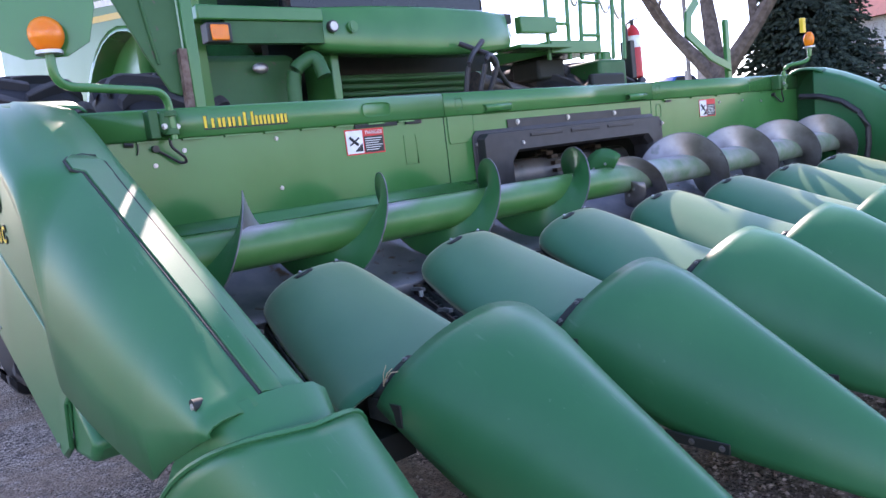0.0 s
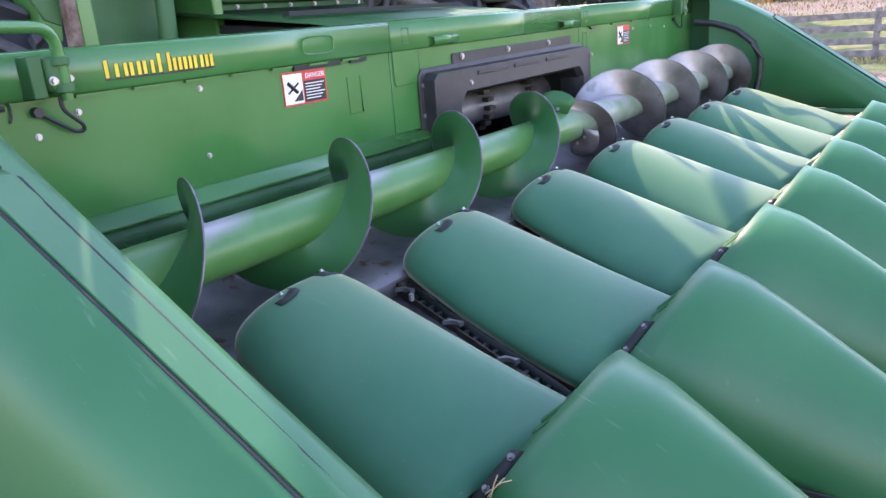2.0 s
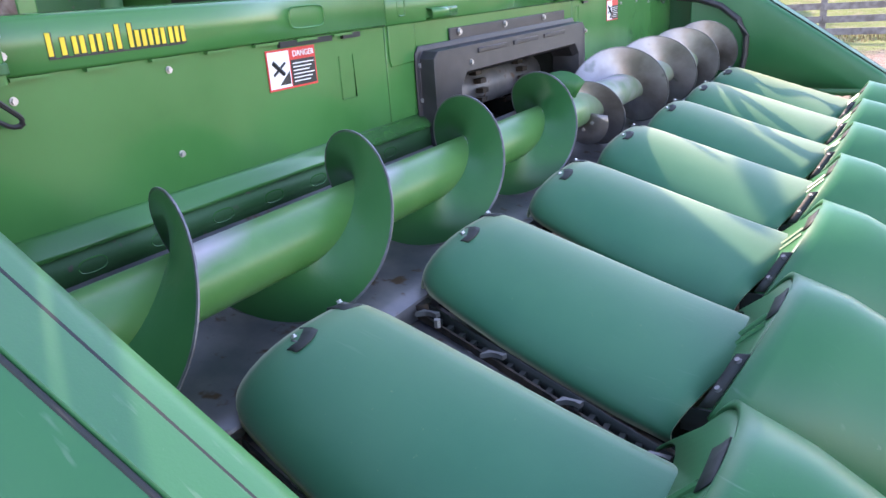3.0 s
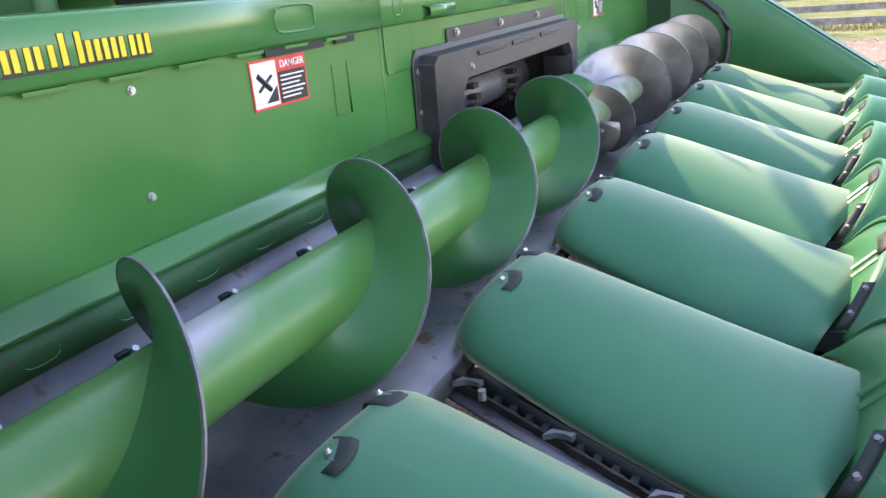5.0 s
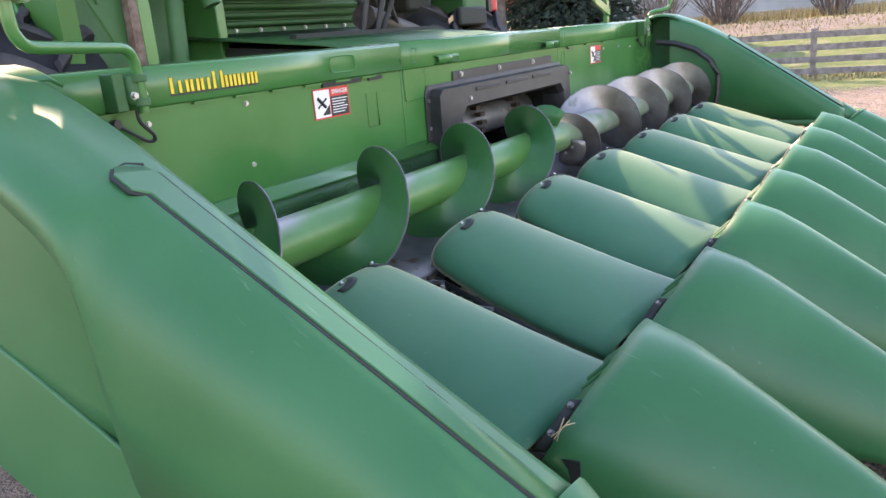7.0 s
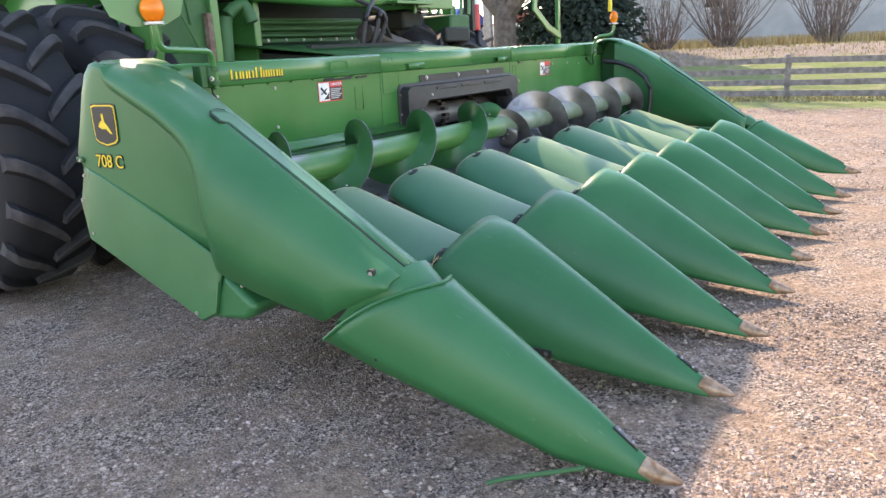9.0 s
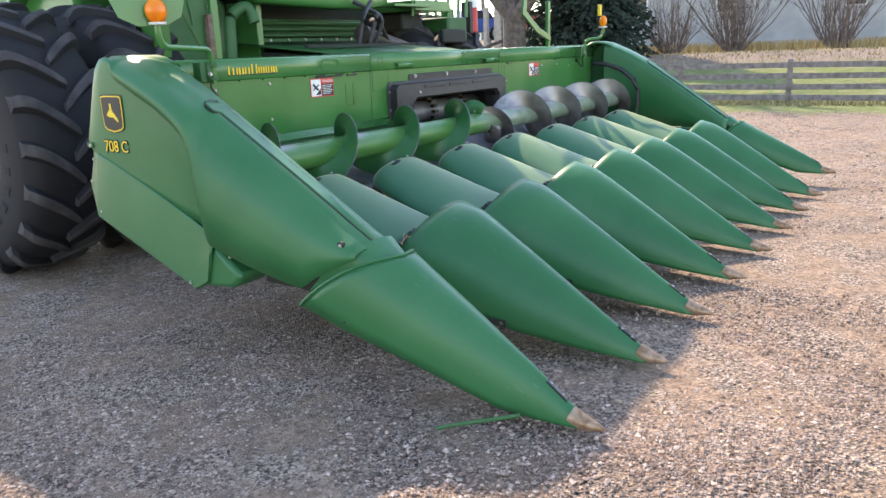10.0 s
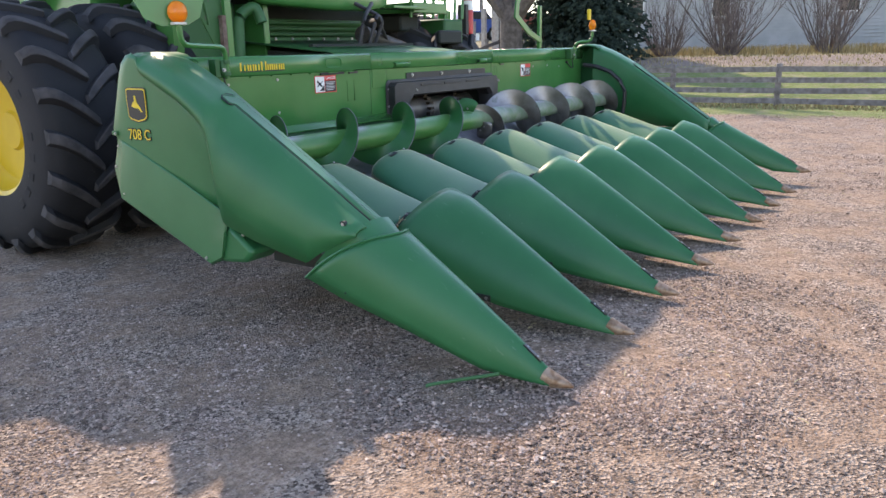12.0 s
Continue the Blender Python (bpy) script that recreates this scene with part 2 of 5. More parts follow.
def ground_material():
    m = bpy.data.materials.new("yard_ground")
    m.use_nodes = True
    nt = m.node_tree
    b = nt.nodes["Principled BSDF"]
    b.inputs["Roughness"].default_value = 0.95
    tc = nt.nodes.new("ShaderNodeTexCoord")

    def noise(scale, detail=6, rough=0.6):
        n = nt.nodes.new("ShaderNodeTexNoise")
        n.inputs["Scale"].default_value, n.inputs["Detail"].default_value, n.inputs["Roughness"].default_value = scale, detail, rough
        nt.links.new(tc.outputs["Object"], n.inputs["Vector"])
        return n.outputs["Fac"]

    def ramp(fac, a, b2, p0, p1):
        r = nt.nodes.new("ShaderNodeValToRGB")
        r.color_ramp.elements[0].position, r.color_ramp.elements[1].position = p0, p1
        r.color_ramp.elements[0].color, r.color_ramp.elements[1].color = (*a, 1), (*b2, 1)
        nt.links.new(fac, r.inputs[0])
        return r.outputs[0]

    def mix(fac, a, c, kind="MIX"):
        x = nt.nodes.new("ShaderNodeMixRGB")
        x.blend_type = kind
        if isinstance(fac, float):
            x.inputs[0].default_value = fac
        else:
            nt.links.new(fac, x.inputs[0])
        nt.links.new(a, x.inputs[1])
        nt.links.new(c, x.inputs[2])
        return x.outputs[0]

    vor = nt.nodes.new("ShaderNodeTexVoronoi")
    vor.inputs["Scale"].default_value = 75
    nt.links.new(tc.outputs["Object"], vor.inputs["Vector"])
    sepc = nt.nodes.new("ShaderNodeSeparateColor")
    nt.links.new(vor.outputs["Color"], sepc.inputs[0])
    fine = ramp(sepc.outputs[0], (0.07, 0.048, 0.036), (0.56, 0.45, 0.365), 0.05, 0.95)
    soil = ramp(noise(30), (0.165, 0.110, 0.074), (0.36, 0.265, 0.192), 0.35, 0.66)
    bare = ramp(noise(2.2, 8, 0.7), (0, 0, 0), (1, 1, 1), 0.44, 0.56)
    gravel = mix(bare, fine, soil)
    grass = mix(ramp(noise(3.0), (0, 0, 0), (1, 1, 1), 0.48, 0.75),
                ramp(noise(40), (0.11, 0.145, 0.030), (0.22, 0.26, 0.075), 0.3, 0.7),
                ramp(noise(25), (0.24, 0.20, 0.11), (0.36, 0.30, 0.18), 0.3, 0.7))
    litter = ramp(noise(18), (0.16, 0.115, 0.085), (0.36, 0.28, 0.22), 0.3, 0.7)
    dry = ramp(noise(20), (0.30, 0.24, 0.13), (0.42, 0.35, 0.20), 0.3, 0.7)
    sep = nt.nodes.new("ShaderNodeSeparateXYZ")
    nt.links.new(tc.outputs["Object"], sep.inputs[0])
    wob = nt.nodes.new("ShaderNodeMath")
    wob.operation = "MULTIPLY_ADD"
    nt.links.new(noise(0.9), wob.inputs[0])
    wob.inputs[1].default_value = 2.2
    nt.links.new(sep.outputs["X"], wob.inputs[2])

    def band(lo, hi):
        r = nt.nodes.new("ShaderNodeMapRange")
        r.inputs[1].default_value, r.inputs[2].default_value = lo, hi
        nt.links.new(wob.outputs[0], r.inputs[0])
        return r.outputs[0]

    gravel = mix(0.8, gravel, ramp(noise(1.1, 8, 0.7), (0.76, 0.72, 0.68), (1.24, 1.20, 1.15), 0.34, 0.66), "MULTIPLY")
    gravel = mix(0.8, gravel, ramp(noise(7.0, 6, 0.65), (0.74, 0.72, 0.70), (1.24, 1.22, 1.19), 0.36, 0.64), "MULTIPLY")
    c = mix(band(15.4, 16.0), gravel, grass)
    c = mix(band(24.2, 25.4), c, litter)
    c = mix(band(27.5, 28.5), c, dry)
    c = mix(band(32.0, 34.0), c, grass)
    nt.links.new(c, b.inputs["Base Color"])
    bp = nt.nodes.new("ShaderNodeBump")
    bp.inputs["Strength"].default_value, bp.inputs["Distance"].default_value = 0.9, 0.02
    h = nt.nodes.new("ShaderNodeMath")
    h.operation = "MULTIPLY_ADD"
    nt.links.new(noise(60, 5), h.inputs[0])
    h.inputs[1].default_value = 0.8
    nt.links.new(vor.outputs["Distance"], h.inputs[2])
    nt.links.new(h.outputs[0], bp.inputs["Height"])
    # trodden bare soil is smoother than the stony stretches
    nt.links.new(ramp(noise(2.2, 8, 0.7), (0.95, 0.95, 0.95), (0.55, 0.55, 0.55), 0.44, 0.56), bp.inputs["Strength"])
    nt.links.new(bp.outputs[0], b.inputs["Normal"])
    return m


# ---------------------------------------------------------------- building helpers


def part(name, bm, material, parent=None, label="", smooth=True, solid=0.0, bevel=0.0, angle=40):
    """Links a bmesh as one mesh object under a thing or a part."""
    me = bpy.data.meshes.new(name)
    bmesh.ops.recalc_face_normals(bm, faces=bm.faces)
    bm.to_mesh(me)
    bm.free()
    for m in material if isinstance(material, (list, tuple)) else [material]:
        me.materials.append(m)
    if smooth:
        me.shade_smooth()
        me.set_sharp_from_angle(angle=radians(angle))
    ob = new(name, me)
    if parent:
        ob.parent = parent
    if solid:
        s = ob.modifiers.new("solid", "SOLIDIFY")
        s.thickness, s.offset = solid, -1
    if bevel:
        b = ob.modifiers.new("bevel", "BEVEL")
        b.width, b.segments, b.limit_method = bevel, 2, "ANGLE"
    if label:
        ob["label"] = label
    return ob


def thing(name, label, category, group="", kind="", at=(0, 0, 0)):
    ob = new(name)
    ob.location = at
    return tagged(ob, label, category, group, kind)


def add_box(bm, x0, x1, y0, y1, z0, z1):
    v = [bm.verts.new((x, y, z)) for x in (x0, x1) for y in (y0, y1) for z in (z0, z1)]
    for f in ((0, 1, 3, 2), (4, 6, 7, 5), (0, 4, 5, 1), (2, 3, 7, 6), (0, 2, 6, 4), (1, 5, 7, 3)):
        bm.faces.new([v[i] for i in f])
    return v


def add_box_faces(bm, *size):
    v = add_box(bm, *size)
    return {f for p in v for f in p.link_faces}


def box(x0, x1, y0, y1, z0, z1):
    bm = bmesh.new()
    add_box(bm, x0, x1, y0, y1, z0, z1)
    return bm


def add_grid(bm, rows, close_u=False, cap=False, mat_of=None):
    """A surface through rows of points, all of one length."""
    vs = [[bm.verts.new(p) for p in r] for r in rows]
    n = len(rows[0])
    for i in range(len(vs) - 1):
        for j in range(n if close_u else n - 1):
            f = bm.faces.new((vs[i][j], vs[i][(j + 1) % n], vs[i + 1][(j + 1) % n], vs[i + 1][j]))
            if mat_of:
                f.material_index = mat_of(i, j)
    if cap:
        bm.faces.new(vs[0])
        bm.faces.new(vs[-1][::-1])
    return vs


def grid(rows, **kw):
    bm = bmesh.new()
    add_grid(bm, rows, **kw)
    return bm


def add_tube(bm, path, r, n=10, cap=True):
    """A round bar along a path of points; r is one radius or one for each point."""
    path = [Vector(p) for p in path]
    rows = []
    for i, p in enumerate(path):
        d = (path[min(i + 1, len(path) - 1)] - path[max(i - 1, 0)]).normalized()
        side = d.cross(Vector((0, 0, 1)) if abs(d.z) < 0.9 else Vector((1, 0, 0))).normalized()
        up = side.cross(d)
        rad = r[i] if isinstance(r, (list, tuple)) else r
        rows.append([p + rad * (math.cos(a) * side + math.sin(a) * up) for a in [2 * math.pi * k / n for k in range(n)]])
    return add_grid(bm, rows, close_u=True, cap=cap)


def tube(path, r, n=10):
    bm = bmesh.new()
    add_tube(bm, path, r, n)
    return bm


def bend(points, radius=0.05, n=5):
    """Rounds the corners of a path."""
    pts = [Vector(p) for p in points]
    out = [pts[0]]
    for a, b, c in zip(pts, pts[1:], pts[2:]):
        p, q = b + (a - b).normalized() * radius, b + (c - b).normalized() * radius
        out += [(1 - s) ** 2 * p + 2 * s * (1 - s) * b + s * s * q for s in [k / n for k in range(n + 1)]]
    return out + [pts[-1]]


def extrude_outline(points, axis, lo, hi):
    """A closed plate: an outline of (a, b) in the plane across the axis, from lo to hi along it."""
    def at(a, b, v):
        return {"x": (v, a, b), "y": (a, v, b), "z": (a, b, v)}[axis]
    bm = bmesh.new()
    add_grid(bm, [[at(a, b, lo) for a, b in points], [at(a, b, hi) for a, b in points]], close_u=True, cap=True)
    return bm


def add_disc(bm, c, axis, r, h, n=12):
    c = Vector(c)
    a = Vector(axis)
    add_tube(bm, [c, c + a * h], r, n)


def bolt_head(parent, c, axis, r=0.011, h=0.008, name="bolt", material=None):
    bm = bmesh.new()
    add_disc(bm, c, axis, r * 1.35, h * 0.35, 12)
    add_disc(bm, Vector(c) + Vector(axis) * h * 0.35, axis, r, h, 6)
    return part(name, bm, material or BOLT, parent)


def lerp_table(table, v):
    """Linear look-up in rows of (key, values...), keys rising."""
    for a, b in zip(table, table[1:]):
        if v <= b[0]:
            s = (v - a[0]) / (b[0] - a[0])
            return [p + (q - p) * max(0, s) for p, q in zip(a[1:], b[1:])]
    return list(table[-1][1:])


def arch(xc, y, w, zt, zb, ex=2.0, ez=2.0, n=18, y_side=0.0):
    """Points over an arch in the plane y, from its near foot to its far one; the feet may lie y_side further on."""
    out = []
    for k in range(n + 1):
        a = math.pi * k / n
        c, s = math.cos(a), math.sin(a)
        x = -w * math.copysign(abs(c) ** (2 / ex), c)
        zz = max(0, s) ** (2 / ez)
        out.append((xc + x, y + y_side * (1 - zz), zb + (zt - zb) * zz))
    return out

# ---------------------------------------------------------------- sizes of the corn head
ROW = 0.762                      # row spacing
WIDE = 8 * ROW
AX_Y, AX_Z = 2.34, 0.915         # auger axis
AUG_R, TUBE_R, PITCH = 0.235, 0.085, 0.665
MID, WEAR = 3.04, 0.44           # middle of the auger, where both flights meet; where the wear begins
SHEET_Y = 2.70
TUBE_PAINT = tube_material()

# ---------------------------------------------------------------- ground


def rise(x, y=0.0):
    """Height of the ground: a bank beyond the fence, higher towards the farm buildings."""
    s = min(1, max(0, (x - 18.0) / 9.0))
    e = min(1, max(0, (x - 19.0) / 12.0)) * min(1, max(0, (y - 13.5) / 5.0))
    return 1.05 * s * s * (3 - 2 * s) + 0.9 * e * e * (3 - 2 * e)


def build_ground():
    xs = [-400, -120, -50, -20, -8] + [-4 + 0.5 * k for k in range(66)] + [30, 34, 40, 60, 120, 400, 1500]
    ys = [-1500, -400, -120, -50, -25, -12] + [-8 + 0.8 * k for k in range(36)] + [24, 30, 45, 80, 200, 1500]
    rows = [[(x, y, rise(x, y) + 0.012 * noise.noise((x * 0.7, y * 0.7, 0))) for x in xs] for y in ys]
    g = part("ground", grid(rows), ground_material())
    tagged(g, "gravel farm yard that turns to grass beyond a fence", "ground", kind="structure")


build_ground()


def scatter_stones():
    """Loose gravel on the yard, thickest near the machine."""
    rng = np.random.default_rng(5)
    octa = np.array([(1, 0, 0), (-1, 0, 0), (0, 1, 0), (0, -1, 0), (0, 0, 1), (0, 0, -1)], float)
    tris = np.array([(0, 2, 4), (2, 1, 4), (1, 3, 4), (3, 0, 4), (2, 0, 5), (1, 2, 5), (3, 1, 5), (0, 3, 5)])
    n = 400000
    kind = rng.random(n)
    near, mid = kind < 0.55, kind < 0.80
    x = np.where(near, rng.normal(-0.6, 1.7, n), np.where(mid, rng.uniform(-4, 8, n), rng.uniform(3, 15, n)))
    y = np.where(near, rng.normal(0.3, 1.5, n), np.where(mid, rng.uniform(-5.5, 5, n), rng.uniform(-9, 6, n)))
    # thinner over trodden patches
    patch = np.sin(1.7 * x + 1.1 * y) + np.sin(0.9 * x - 2.3 * y + 1.0) + np.sin(3.1 * x + 2.9 * y + 2.0) * 0.7 + np.sin(6.3 * x - 4.7 * y + 2 * np.sin(2.1 * y)) * 0.8
    keep = rng.random(n) < np.clip(0.54 + 0.50 * patch, 0.07, 1.0)
    x, y, mid = x[keep], y[keep], mid[keep]
    n = len(x)
    size = np.minimum(rng.gamma(1.2, 0.0025, n) + 0.0022, 0.016) * np.where(mid, 1.0, 1.5)
    pts = octa[None] * (0.75 + 0.5 * rng.random((n, 6, 1))) + 0.25 * (rng.random((n, 6, 3)) - 0.5)
    pts = pts * size[:, None, None] * np.stack([np.ones(n), 0.6 + 0.5 * rng.random(n), 0.35 + 0.3 * rng.random(n)], -1)[:, None]
    a = rng.uniform(0, 6.3, n)
    c, s = np.cos(a)[:, None], np.sin(a)[:, None]
    px = pts[..., 0] * c - pts[..., 1] * s + x[:, None]
    py = pts[..., 0] * s + pts[..., 1] * c + y[:, None]
    pz = pts[..., 2] + size[:, None] * 0.25
    verts = np.stack([px, py, pz], -1).reshape(-1, 3)
    faces = (tris[None] + 6 * np.arange(n)[:, None, None]).reshape(-1, 3)
    me = bpy.data.meshes.new("gravel")
    me.from_pydata(verts.tolist(), [], faces.tolist())
    me.materials.append(STONE)
    tagged(new("gravel", me), "loose pinkish grey gravel scattered over the yard", "gravel", kind="stuff")


scatter_stones()

# ---------------------------------------------------------------- corn head
head = thing("corn_head", "green eight-row corn head with tapered snouts, attached to a combine", "corn head")


SNOUT = [  # y, half width, top, foot
    (0.10, 0.034, 0.092, 0.040), (0.16, 0.050, 0.132, 0.048), (0.37, 0.115, 0.270, 0.085), (0.65, 0.206, 0.454, 0.150),
    (0.85, 0.268, 0.581, 0.225), (0.95, 0.302, 0.642, 0.290), (1.06, 0.338, 0.700, 0.390), (1.19, 0.366, 0.735, 0.500)]
END_SNOUT = [  # y, outer half width, inner half width, top, foot
    (0.10, 0.034, 0.034, 0.098, 0.050), (0.16, 0.048, 0.048, 0.145, 0.052), (0.31, 0.090, 0.095, 0.256, 0.078),
    (0.56, 0.150, 0.160, 0.416, 0.215), (0.80, 0.198, 0.208, 0.564, 0.330), (0.945, 0.222, 0.226, 0.656, 0.415)]


def snout(k, lift=0.0):
    xc = ROW * k
    rows = []
    n = 22
    for i in range(25):
        s = i / 24
        if k in (0, 8):
            y = 0.10 + 0.845 * s
            wo, wi, zt, zb = lerp_table(END_SNOUT, y)
            zt, zb = zt + lift * (1 - s), zb + lift * (1 - s)
            out = []
            for x, yy, z in arch(0, y, 1.0, zt, zb, 2.0 + 0.8 * s, 2.0 + 0.8 * s, n):
                q = (zt - z) / (zt - zb)
                back = (0.45 if x < 0 else 0.22) * s * q ** 0.6
                x = x * (wo if x < 0 else wi)
                out.append((xc + (x if k == 0 else -x), y + back, z))
            rows.append(out)
        else:
            y = 0.10 + 1.09 * s
            w, zt, zb = lerp_table(SNOUT, y)
            rows.append(arch(xc, y, w, zt, zb, 1.85 - 0.12 * s, 1.85 - 0.12 * s, n, 0.125 * s))
    ob = part("snout", grid(rows), POLY, head, solid=0.018, angle=60)
    if k in (0, 8):
        part("rim", tube(rows[-1], 0.0075, 6), POLY, ob)
    # cast point
    w, zt, zb = lerp_table(SNOUT, 0.10)
    zt, zb = zt + lift * 1.09, zb + lift * 1.09
    zm = (zt + zb) / 2
    tip = bmesh.new()
    add_tube(tip, [(xc, 0.145, zm + 0.018), (xc, 0.098, zm), (xc, 0.03, zm - 0.006), (xc, 0.0, zm - 0.010)], [0.041, 0.038, 0.018, 0.005], 12)
    part("tip", tip, TIP, ob, "worn rusty cast point")
    # slotted plate near the point
    def ridge(y):
        return (lerp_table(END_SNOUT, y)[2] if k in (0, 8) else lerp_table(SNOUT, y)[1]) + lift * (1.19 - y)

    part("clip_bed", grid([[(xc - 0.011, y, ridge(y) - 0.001), (xc + 0.011, y, ridge(y) - 0.001)] for y in (0.158, 0.250)]), DARK, ob, solid=0.004)
    clip = part("clip", grid([[(xc - 0.007, y, ridge(y) + 0.002), (xc + 0.007, y, ridge(y) + 0.002)] for y in (0.164, 0.244)]), BOLT_DULL, ob, "grey metal clip strip", solid=0.004)
    for y0 in (0.180, 0.230):
        bolt_head(clip, (xc, y0, ridge(y0) + 0.004), (0, -0.5, 0.86), 0.005, 0.004)
    if k not in (0, 8):
        # sunken wall inside the rear rim, with two slots
        rim = arch(xc, 1.190, 0.350, 0.715, 0.500, 1.68, 1.63, n, 0.125)
        inner = arch(xc, 1.225, 0.325, 0.670, 0.480, 1.75, 1.7, n, 0.12)
        low = arch(xc, 1.31, 0.300, 0.590, 0.45, 1.75, 1.7, n, 0.10)
        part("rear_wall", grid([rim, inner, low]), POLY, ob, solid=0.006, angle=60)
        for dx in (-0.115, -0.070):
            z = 0.668 - abs(dx) * 0.16
            part("rib", tube([(xc + dx, 1.232, z), (xc + dx - 0.012, 1.300, z - 0.066)], 0.012, 8), POLY, ob)
        part("slot", grid([[(xc + d, y + 0.4 * d * d, z - 1.0 * d * d) for d in (-0.10, -0.06, -0.02, 0.03)] for y, z in ((1.203, 0.705), (1.220, 0.684), (1.234, 0.670))]), DARK, ob, solid=0.003)
        # dark hinge strap along the near foot of the rim, with two bolts
        bm = bmesh.new()
        add_box(bm, xc - 0.352, xc - 0.345, 1.22, 1.38, 0.45, 0.515)
        part("hinge_strap", bm, DARK, ob)
        foot = [Vector(rim[i]) for i in (1, 2, 3, 4, 5)]
        ear = part("hinge_ear", grid([[p + Vector((-0.006, 0.004, 0.006)), p + Vector((-0.012, 0.036, 0.004))] for p in foot]), DARK, ob, solid=0.005)
        for i in (1, 3):
            c = (foot[i] + foot[i + 1]) / 2 + Vector((-0.009, 0.020, 0.008))
            bolt_head(ear, c, (-0.45, 0.25, 0.86), 0.0070, 0.006, material=BOLT_DULL)
        bm = bmesh.new()
        add_box(bm, xc - 0.278, xc - 0.270, 0.72, 0.95, 0.190, 0.226)
        bar = part("under_bar", bm, DARK, ob, bevel=0.003)
        for y in (0.745, 0.85):
            bolt_head(bar, (xc - 0.278, y, 0.208), (-1, 0, 0), 0.008, 0.004, material=BOLT_DULL)
    return ob


for k in range(9):
    snout(k, 0.09 if k == 8 else 0.0)

HOOD = [  # y, near half width, far half width, ridge, near foot, how far back the feet lie
    (1.235, 0.430, 0.220, 0.592, 0.475, 0.150), (1.45, 0.395, 0.240, 0.652, 0.510, 0.13), (1.75, 0.350, 0.265, 0.746, 0.595, 0.11),
    (1.98, 0.305, 0.272, 0.818, 0.668, 0.09), (2.05, 0.286, 0.266, 0.832, 0.692, 0.085), (2.085, 0.255, 0.240, 0.826, 0.705, 0.08)]


def soft(u):
    """How far a rounded tent has fallen at u of its half width."""
    return (math.sqrt(u * u + 0.075) - 0.2739) / (math.sqrt(1.075) - 0.2739)


def hood_z(y, d):
    """Height of a hood at d beside its ridge."""
    wn, wf, zt, zb, back = lerp_table(HOOD, y)
    u = min(1, abs(d) / (wn if d < 0 else wf))
    foot = zb if d < 0 else zb - 0.03
    return foot + (zt - foot) * ((1 - u ** 2.2) ** 0.62 if d < 0 else 1 - soft(u))


def hood(k):
    xc = ROW * k
    ys = [1.235, 1.30, 1.40, 1.52, 1.64, 1.76, 1.86, 1.94, 2.0, 2.04, 2.065, 2.085]
    us = [-1, -0.995, -0.975, -0.93, -0.86, -0.75, -0.62, -0.5, -0.38, -0.27, -0.17, -0.08, 0, 0.08, 0.17, 0.27, 0.38, 0.5, 0.62, 0.75, 0.86, 0.94, 0.985, 1]
    rows = []
    for y in ys:
        wn, wf, zt, zb, back = lerp_table(HOOD, y)
        r = []
        for u in us:
            d = u * (wn if u < 0 else wf)
            turn = max(0, (abs(u) - 0.80) / 0.20)
            r.append((xc + d, y + back * abs(u) ** 1.5, hood_z(y, d) + (0.012 * (1 - turn ** 2) * min(1, abs(u) * 2) if u > 0 else 0)))
        r = [(r[0][0] + 0.004, r[0][1], r[0][2] - 0.026)] + r + [(r[-1][0] - 0.004, r[-1][1], r[-1][2] - 0.026)]
        rows.append(r)
    rows.append([(xc + (p[0] - xc) * 0.96, p[1] + 0.015, p[2] - 0.035) for p in rows[-1]])
    ob = part("hood", grid(rows), HOOD_POLY, head, solid=0.008, angle=70)
    # two notches at the rear edge, each a dark patch painted for its shade, with a latch plate and a bolt
    for dx in (-0.135, 0.03):
        def top(y, d):
            return hood_z(min(y, 2.085), dx + d) + 0.010 * max(0, min(1, (dx + d) / 0.14))
        rows = [[(xc + dx + d * 0.036, y + 0.010 * d * d + 0.04 * abs(dx + d * 0.036), top(y, d * 0.036) + 0.0015) for d in (-1, -0.5, 0, 0.5, 1)] for y in (2.034, 2.050, 2.068, 2.086)]
        rows.append([(p[0], p[1] + 0.017, p[2] - 0.045) for p in rows[-1]])
        part("notch_shade", grid(rows), DARK, ob, solid=0.003)
        zz = top(2.07, 0)
        bm = bmesh.new()
        add_grid(bm, [[(xc + dx + d, y, zz + q) for d in (-0.012, 0.012)] for y, q in ((2.066, 0.000), (2.084, 0.000), (2.092, -0.010), (2.094, -0.022))])
        latch = part("latch", bm, BOLT_DULL, ob, "grey latch plate", solid=0.003)
        bolt_head(latch, (xc + dx, 2.086, zz + 0.001), (0, 0.5, 0.86), 0.006, 0.006)
    return ob


for k in range(1, 8):
    hood(k)


